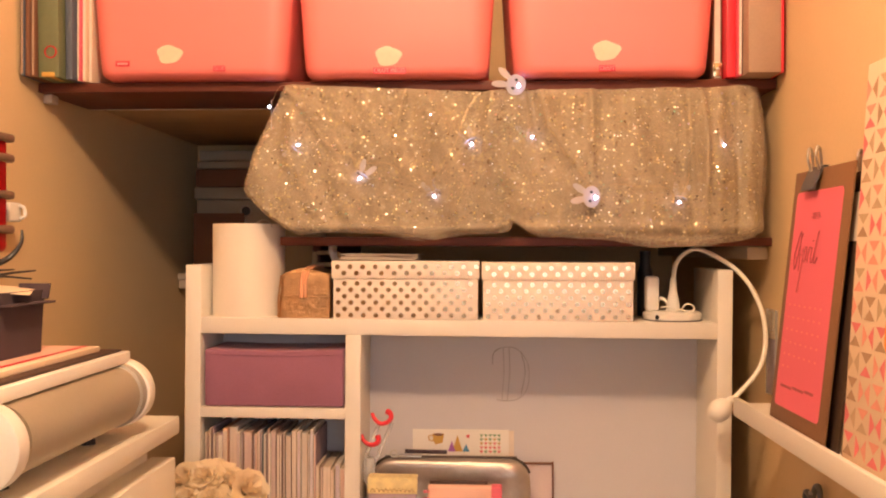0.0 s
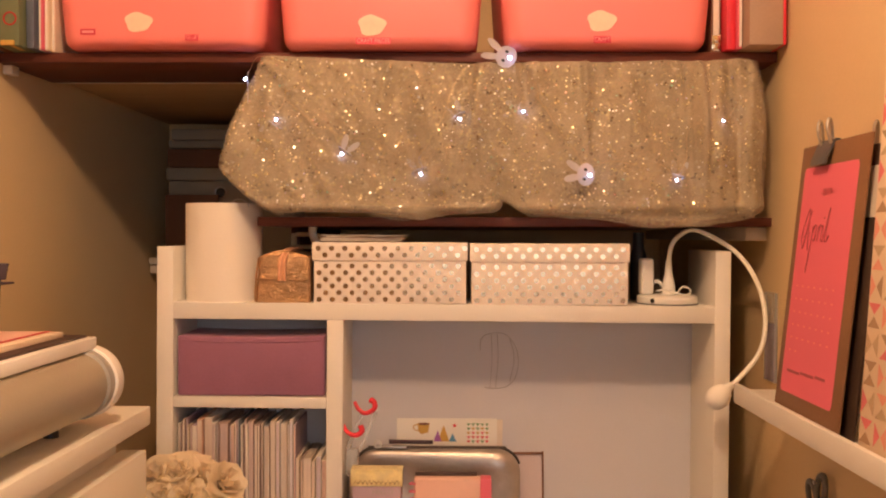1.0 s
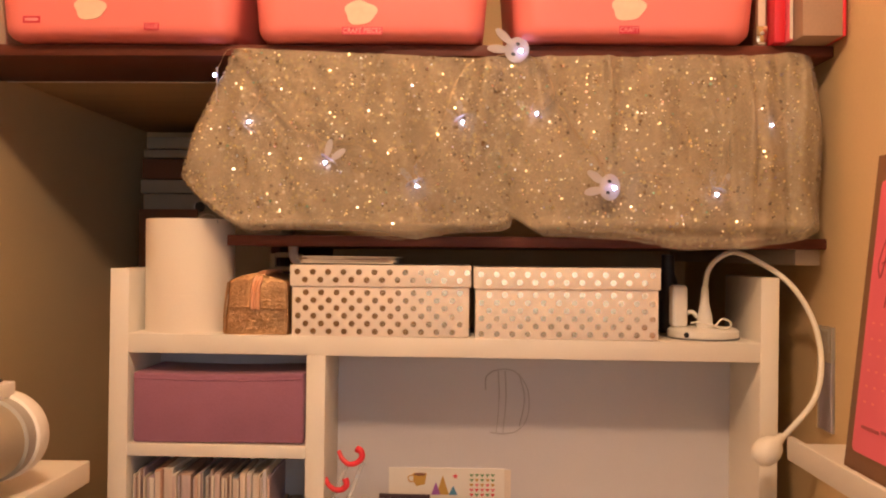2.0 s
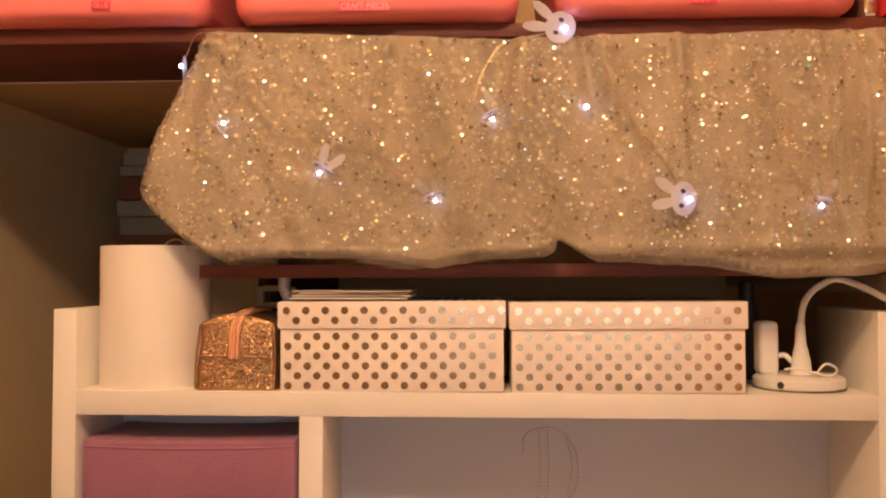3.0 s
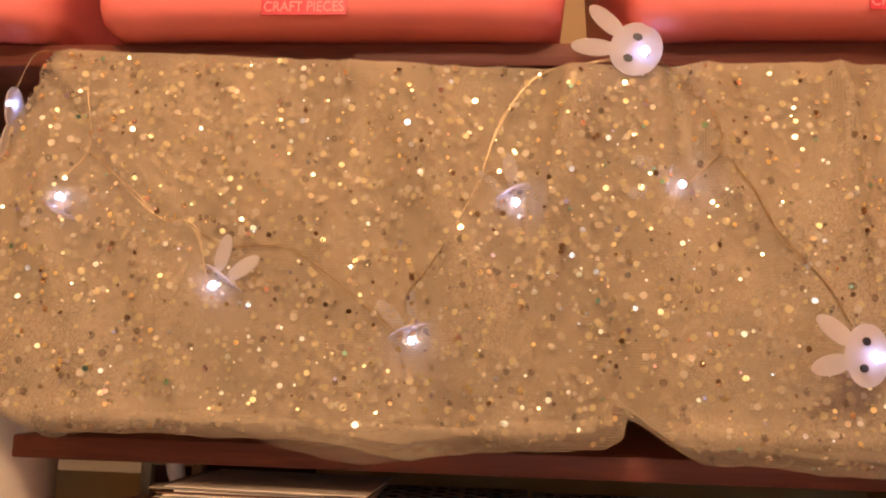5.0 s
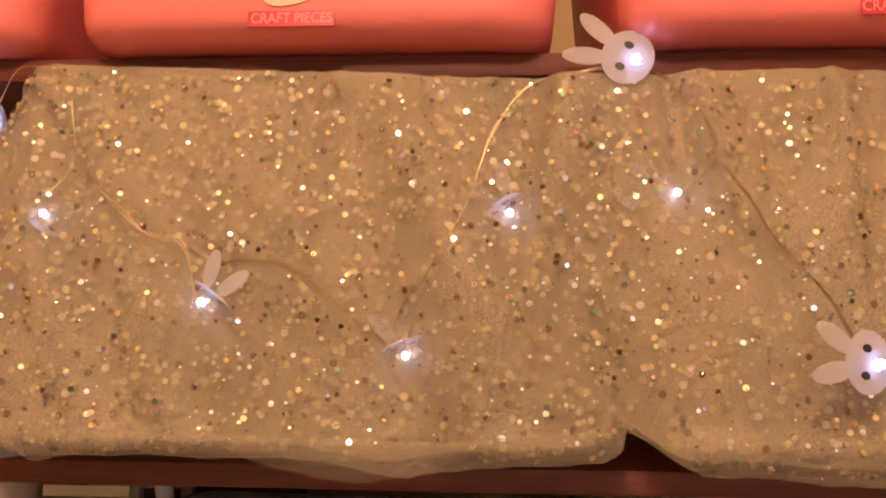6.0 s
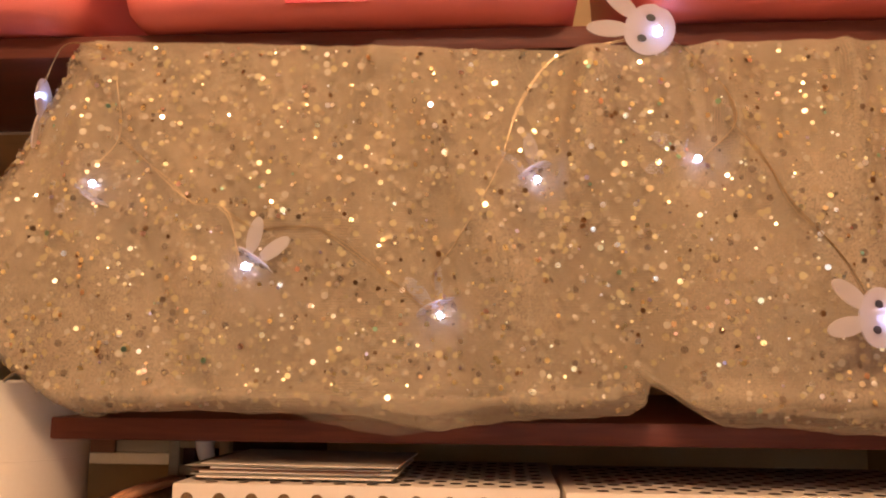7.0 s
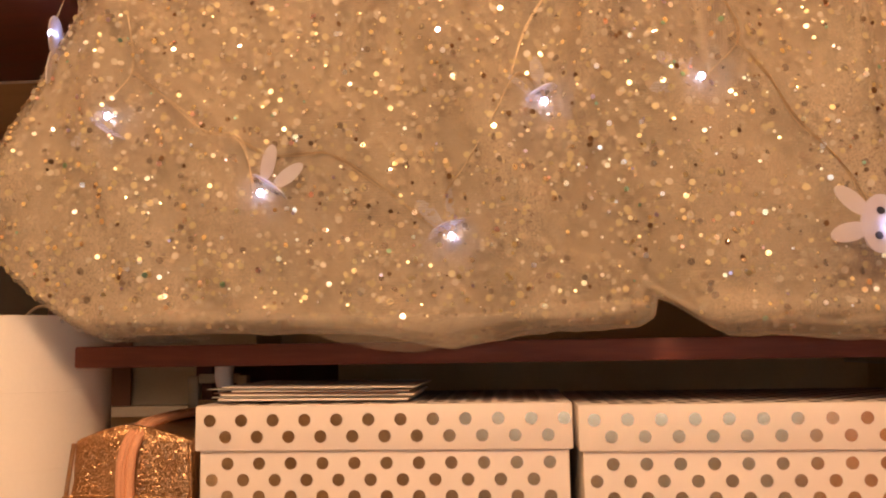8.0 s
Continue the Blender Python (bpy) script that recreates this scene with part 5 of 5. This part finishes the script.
# the month in thin brush script: A p r i l
for st in ([(-50, -20), (-55, -4), (-46, 20), (-36, 34), (-35, 6), (-33, -22)], [(-50, -20), (-46, -14), (-36, 18), (-30, 32)], [(-48, -4), (-40, 0), (-30, 2)], [(-22, 10), (-24, -12), (-32, -52)], [(-24, -4), (-16, 12), (-10, 8), (-14, -8), (-22, -6)],
           [(-6, -9), (-4, 10)], [(-4, 4), (0, 12), (5, 10)], [(8, 12), (6, -6), (10, -9), (14, -2)], [(10, 20), (11, 22)], [(14, -2), (22, 24), (26, 34), (22, 22), (17, -6), (22, -9), (28, -2)]):
    part("script_stroke", turned(tube([(px * 0.00105, pz * 0.00105, 0.0002) for px, pz in st], 0.0008, 24, 5), page_m(-0.384, 1.424)), FADEDINK, cb)
for r_ in range(6):
    for c_ in range(7):
        if r_ == 5 and c_ > 1:
            continue
        b = box(-0.0030, 0.0030, -0.0003, 0.0, -0.0012, 0.0012, 0)
        m = page_m(-0.330 - c_ * 0.0195, 1.350 - r_ * 0.0185) @ Matrix.Rotation(radians(-90), 4, "X")
        part("calendar_mark", turned(b, m), PALEINK, cb, smooth=0)
for k, (a_, c_) in enumerate(((-0.328, -0.370), (-0.374, -0.416), (-0.421, -0.452))):
    part("script_bar", tipped(turned(turned(box(-abs(a_ - c_) / 2, abs(a_ - c_) / 2, -0.0002, 0.0002, -0.0018, 0.0018, 0), Matrix.Rotation(radians(90), 4, "Z")), Matrix.Translation((0.4935, (a_ + c_) / 2, 1.228 + 0.002 * k)))), FADEDINK, cb, smooth=0)


def bulldog(y, z, x, parent, mt):
    b = bmesh.new()
    prof = [(-0.012, -0.026), (-0.012, -0.020), (-0.004, 0.006), (0.000, 0.010), (0.006, 0.010), (0.009, 0.004), (0.012, -0.020), (0.010, -0.020), (0.006, 0.004), (-0.001, 0.005), (-0.0095, -0.020), (-0.0095, -0.026)]
    plate([(px + x, pz + z) for px, pz in prof], y - 0.024, y + 0.024, b)
    part("jaw", tipped(b), mt, parent, "grey metal clip jaw")
    for sy in (-0.016, 0.014):
        part("clip_arm", tipped(tube([(x - 0.006, y + sy - 0.006, z + 0.002), (x - 0.012, y + sy - 0.004, z + 0.022), (x - 0.010, y + sy, z + 0.036), (x - 0.004, y + sy + 0.004, z + 0.030), (x + 0.002, y + sy + 0.007, z + 0.004)], 0.0022, 30, 8)), STEEL, parent, "bright metal clip arm")


bulldog(-0.374, 1.546, 0.4955, cb, GUNMETAL)
cb2 = thing("dark_clipboard", "dark brown board leaning behind the clipboard", "clipboard", (0.52, -0.45, L0))
part("board", tipped(box(0.5085, 0.5125, -0.512, -0.300, L0, 1.540, 0.001)), DARKBOARD, cb2)
part("paper_edge", tipped(box(0.5072, 0.5081, -0.508, -0.32, L0 + 0.28, 1.512, 0)), PAPER, cb2)
part("clip_arm", tipped(tube([(0.512, -0.478, 1.538), (0.507, -0.478, 1.560), (0.511, -0.474, 1.570), (0.515, -0.471, 1.560), (0.517, -0.469, 1.536)], 0.0022, 26, 8)), STEEL, cb2)

# tall file printed with triangles
tf = thing("patterned_file", "tall cream file printed with pink and tan triangles", "file box", (0.53, -0.72, L0))
FD = 3.8
part("body", tipped(box(0.5015, 0.548, -0.86, -0.540, L0, 1.668, 0.003), deg=FD), PRINTPAPER, tf)
b = bmesh.new()
rnd = random.Random(3)
cell = 0.034
for i in range(9):
    for j in range(15):
        y0, z0 = -0.5415 - i * cell, L0 + 0.008 + j * cell
        if z0 + cell > 1.664 or y0 - cell < -0.858:
            continue
        g = 0.0026
        ya, yb, za, zb_ = y0 - g, y0 - cell + g, z0 + g, z0 + cell - g
        yc, zc = (ya + yb) / 2, (za + zb_) / 2
        if (i + j) % 2 == 0:
            tris = (((ya, za), (yb, za), (yc, zc - 0.001)), ((ya, zb_), (yb, zb_), (yc, zc + 0.001)))
        else:
            tris = (((ya, za), (ya, zb_), (yc + 0.001, zc)), ((yb, za), (yb, zb_), (yc - 0.001, zc)))
        for tri in tris:
            b.faces.new([b.verts.new((0.5011, py, pz)) for py, pz in tri])
part("triangle_print", tipped(b, deg=FD), TRIANGLES, tf, "pink, coral and tan printed triangles", smooth=0)
for zz in (1.415, 1.336):
    tag = part("hanging_tag", tipped(turned(plate(rounded(0.055, 0.050, 0.016), -0.002, 0.002), Matrix.Translation((0.4985, -0.672, zz)) @ Matrix.Rotation(radians(-90), 4, "Z")), deg=FD), ORANGE, tf, "orange plastic tag", smooth=40)
    part("tag_bar", tipped(turned(box(-0.004, 0.004, -0.0005, 0.0005, -0.012, 0.012, 0), Matrix.Translation((0.4961, -0.668, zz)) @ Matrix.Rotation(radians(-90), 4, "Z")), deg=FD), INK, tag, smooth=0)

pk = thing("plastic_packet", "clear packet with a mauve insert hung on the wall", "packet", (0.598, 0.0, 1.16))
part("film", box(0.5955, XR, -0.022, 0.030, 1.155, 1.318, 0.001), CLEAR, pk)
part("insert", box(0.5968, 0.6005, -0.018, 0.026, 1.157, 1.262, 0), MAUVECLEAR, pk, "mauve paper insert")
for a_ in ((-0.016, -0.014, 1.278, 1.314), (0.020, 0.022, 1.278, 1.314), (-0.014, 0.020, 1.312, 1.314), (-0.014, 0.020, 1.278, 1.280)):
    part("hang_tab", box(0.594, 0.5953, a_[0], a_[1], a_[2], a_[3], 0), GREYCARD, pk)

sc = thing("scissors", "dark handled scissors hanging on the wall below the ledge", "scissors", (0.59, -0.23, 1.02))
for yy, zz, rx_ in ((-0.235, 1.025, 18), (-0.205, 1.005, -30)):
    part("handle", turned(tube([(0, 0.014 * math.cos(a), 0.026 * math.sin(a)) for a in [k * math.pi / 8 for k in range(17)]], 0.0048, 50, 8), Matrix.Translation((0.590, yy, zz)) @ Matrix.Rotation(radians(rx_), 4, "X")), GUNMETAL, sc, "dark grey handle")
part("blade", turned(plate([(-0.006, 0), (0.006, 0), (0.001, -0.10)], -0.001, 0.001), Matrix.Translation((0.592, -0.218, 0.99)) @ Matrix.Rotation(radians(90), 4, "Z")), STEEL, sc)
part("wall_pin", lathe([(0, 0), (0.003, 0), (0.003, 0.02), (0, 0.021)], 10, m=Matrix.Translation((XR, -0.225, 1.035)) @ pose(0, 0, 0, 0, -90, 0)), STEEL, sc)

# ---- cabinet with the craft machine ----
CX, CY, CZ = -0.462, -0.215, 1.149
cab = thing("drawer_cabinet", "white laminate drawer cabinet against the wall", "cabinet", (-0.62, -0.6, 0))
part("top", box(XL + 0.002, CX, -1.02, CY, CZ - 0.029, CZ, 0.0015), CABINET, cab)
part("body", box(XL + 0.002, CX - 0.045, -1.0, CY - 0.025, 0.0, CZ - 0.0295, 0.001), CABINET, cab)
for k in range(5):
    z1 = CZ - 0.068 - k * 0.21
    part("drawer_front", box(CX - 0.044, CX - 0.004, -1.0, CY - 0.008, z1 - 0.205, z1, 0.0015), CABINET, cab)

mc = thing("cutting_machine", "white and champagne craft cutting machine on the cabinet", "machine", (-0.58, -0.53, CZ))
AX, AZ, MR = -0.502, CZ + 0.064, 0.0450
along = Matrix.Rotation(radians(-90), 4, "X")


def roll_m(y):
    return Matrix.Translation((AX, y, AZ)) @ along


part("roller_cover", lathe([(0, 0), (MR, 0), (MR, 0.335), (0, 0.335)], 56, m=roll_m(-0.705)), SILVERBODY, mc, "champagne rounded front cover")
part("collar", lathe([(MR, 0), (MR + 0.0035, 0.002), (MR + 0.003, 0.020), (MR + 0.001, 0.026)], 48, m=roll_m(-0.397)), GREYPLASTIC, mc, "smoke grey inner collar")
for ya in (-0.375, -0.745):
    part("end_cap", lathe([(0, 0), (0.0475, 0), (0.0505, 0.002), (0.0510, 0.010), (0.0505, 0.024), (0.0465, 0.0300), (0.033, 0.0315), (0, 0.032)], 56, m=roll_m(ya)), PLASTIC, mc, "round white end cap")
part("housing", box(XL + 0.02, AX - 0.02, -0.735, -0.352, CZ + 0.014, CZ + 0.101, 0.010, 4), PLASTIC, mc)
lidp = part("lid", box(XL + 0.03, AX + 0.016, -0.725, -0.362, CZ + 0.110, CZ + 0.127, 0.0016, 2), PLASTIC, mc, "flat white lid")
# Solid grey strip stands in for the shadowed gap under the lid.
part("gap_shade_strip", box(XL + 0.035, AX - 0.012, -0.72, -0.37, CZ + 0.100, CZ + 0.1105, 0), GREYPLASTIC, mc)
for yy in (-0.43, -0.66):
    part("foot", lathe([(0, CZ), (0.010, CZ), (0.009, CZ + 0.02), (0, CZ + 0.02)], 20, m=Matrix.Translation((AX - 0.018, yy, 0))), BLACK, mc)
    part("foot", lathe([(0, CZ), (0.013, CZ), (0.012, CZ + 0.016), (0, CZ + 0.016)], 20, m=Matrix.Translation((XL + 0.06, yy, 0))), BLACK, mc)
tz = CZ + 0.1273
mat_ = thing("cutting_mat", "dark green cutting mat lying on the machine lid", "mat", (-0.6, -0.55, tz))
part("sheet", box(XL + 0.04, AX + 0.006, -0.715, -0.372, tz, tz + 0.0035, 0.0008), DARKBOARD, mat_)
pd = thing("paper_pad", "cream paper pad with a red border on the mat", "paper pad", (-0.62, -0.57, tz + 0.004))
part("block", box(XL + 0.05, AX - 0.012, -0.705, -0.405, tz + 0.0038, tz + 0.0115, 0.0006), PRINTPAPER, pd)
part("cover_sheet", box(XL + 0.055, AX - 0.028, -0.70, -0.409, tz + 0.0117, tz + 0.0122, 0), PEACH, pd, "peach printed sheet")
part("red_border", box(AX - 0.034, AX - 0.027, -0.70, -0.409, tz + 0.0124, tz + 0.0128, 0), RED, pd)
yl = thing("yellow_scraper", "small bright yellow oval tool on the pad", "tool", (-0.60, -0.43, tz + 0.013))
part("body", lathe([(0, 0), (0.014, 0.0), (0.016, 0.003), (0.011, 0.006), (0, 0.007)], 28, m=Matrix.Translation((-0.607, -0.428, tz + 0.0125)) @ Matrix.Diagonal((0.7, 1.2, 1, 1))), YELLOW, yl)

bx = thing("felt_basket", "dark mauve felt box full of craft tools", "basket", (-0.63, -0.53, tz + 0.013))
bz = tz + 0.0125
b = bmesh.new()
rings = []
for f, z_ in ((1.0, 0.0), (1.01, 0.02), (1.03, 0.05), (1.06, 0.086), (0.99, 0.086), (0.96, 0.05), (0.92, 0.006)):
    rings.append([b.verts.new((-0.615 + px * f, -0.535 + py * f, bz + z_)) for px, py in rounded(0.105, 0.115, 0.006, 3)])
for a_, c_ in zip(rings, rings[1:]):
    n = len(a_)
    for k in range(n):
        b.faces.new((a_[k], a_[(k + 1) % n], c_[(k + 1) % n], c_[k]))
b.faces.new(rings[0][::-1]), b.faces.new(rings[-1])
part("body", b, PURPLEFELT, bx)
part("fold_flap", turned(box(-0.573, -0.545, -0.590, -0.475, bz + 0.068, bz + 0.071, 0.0006), Matrix()), PURPLEFELT, bx)
part("front_strip", turned(box(-0.67, -0.572, -0.603, -0.598, bz - 0.0, bz + 0.075, 0.001), Matrix()), PEACH, bx, "peach card strip")
part("corner_flap", turned(box(-0.595, -0.550, -0.0025, 0.0, -0.022, 0.0, 0.0008), Matrix.Translation((0, -0.478, bz + 0.094)) @ Matrix.Rotation(radians(-20), 4, "X")), PURPLEFELT, bx)
pc = thing("paper_scrap", "pale paper scrap on top of the felt box", "paper", (-0.62, -0.53, bz + 0.09))
part("sheet", turned(box(-0.06, 0.045, -0.05, 0.05, 0, 0.001, 0), Matrix.Translation((-0.60, -0.53, bz + 0.0885)) @ Matrix.Rotation(radians(6), 4, "Y") @ Matrix.Rotation(radians(24), 4, "Z")), PRINTPAPER, pc)
for k in range(7):
    tl = thing("craft_tool", "black slim craft tool lying in the felt box", "tool", (-0.62, -0.53, bz + 0.09), group="tools in the felt box")
    a = rnd.uniform(-0.7, 0.9)
    c = Vector((-0.605 + rnd.uniform(-0.02, 0.03), -0.54 + rnd.uniform(-0.03, 0.03), bz + 0.094 + 0.003 * k))
    d = Vector((math.sin(a) * 0.05, math.cos(a) * 0.05, rnd.uniform(-0.004, 0.010)))
    part("shaft", tube([c - d, c + Vector((0, 0, 0.003)), c + d], lambda f: 0.0026 - 0.0014 * f, 14, 7), BLACK, tl)
cv = thing("curved_pliers", "black curved tool standing in the felt box", "tool", (-0.64, -0.52, bz + 0.09))
part("grip", tube([(-0.622, -0.55, bz + 0.075), (-0.612, -0.525, bz + 0.115), (-0.598, -0.50, bz + 0.130), (-0.588, -0.488, bz + 0.150), (-0.590, -0.482, bz + 0.168)], lambda f: 0.0065 - 0.005 * f, 24, 9), BLACK, cv)
part("joint", lathe([(0, -0.006), (0.020, -0.004), (0.022, 0.0), (0.020, 0.004), (0, 0.006)], 24, m=Matrix.Translation((-0.632, -0.535, bz + 0.112)) @ pose(0, 0, 0, 70, 20)), BLACK, cv)

# red rack on the west wall
rk = thing("red_wall_rack", "red plastic rack with grey clips on the wall", "rack", (XL, -0.25, 1.5))
part("backbone", box(wall_x(-0.28), XL + 0.035, -0.345, -0.228, 1.425, 1.622, 0.010, 3), DEEPRED, rk)
for zz in (1.616, 1.582, 1.520, 1.462):
    part("grey_clip", box(XL + 0.001, XL + 0.043, -0.345, -0.220, zz - 0.006, zz + 0.008, 0.005, 3), TAUPECLIP, rk, "grey plastic clip")
wh = thing("wall_hook", "small white adhesive hook on the wall", "hook", (XL, -0.2, 1.5))
part("base", box(wall_x(-0.17), XL + 0.016, -0.190, -0.150, 1.478, 1.512, 0.004, 3), PLASTIC, wh)
part("hook", tube([(XL + 0.014, -0.160, 1.506), (XL + 0.024, -0.159, 1.504), (XL + 0.026, -0.159, 1.489), (XL + 0.018, -0.159, 1.484)], 0.0032, 20, 8), PLASTIC, wh)
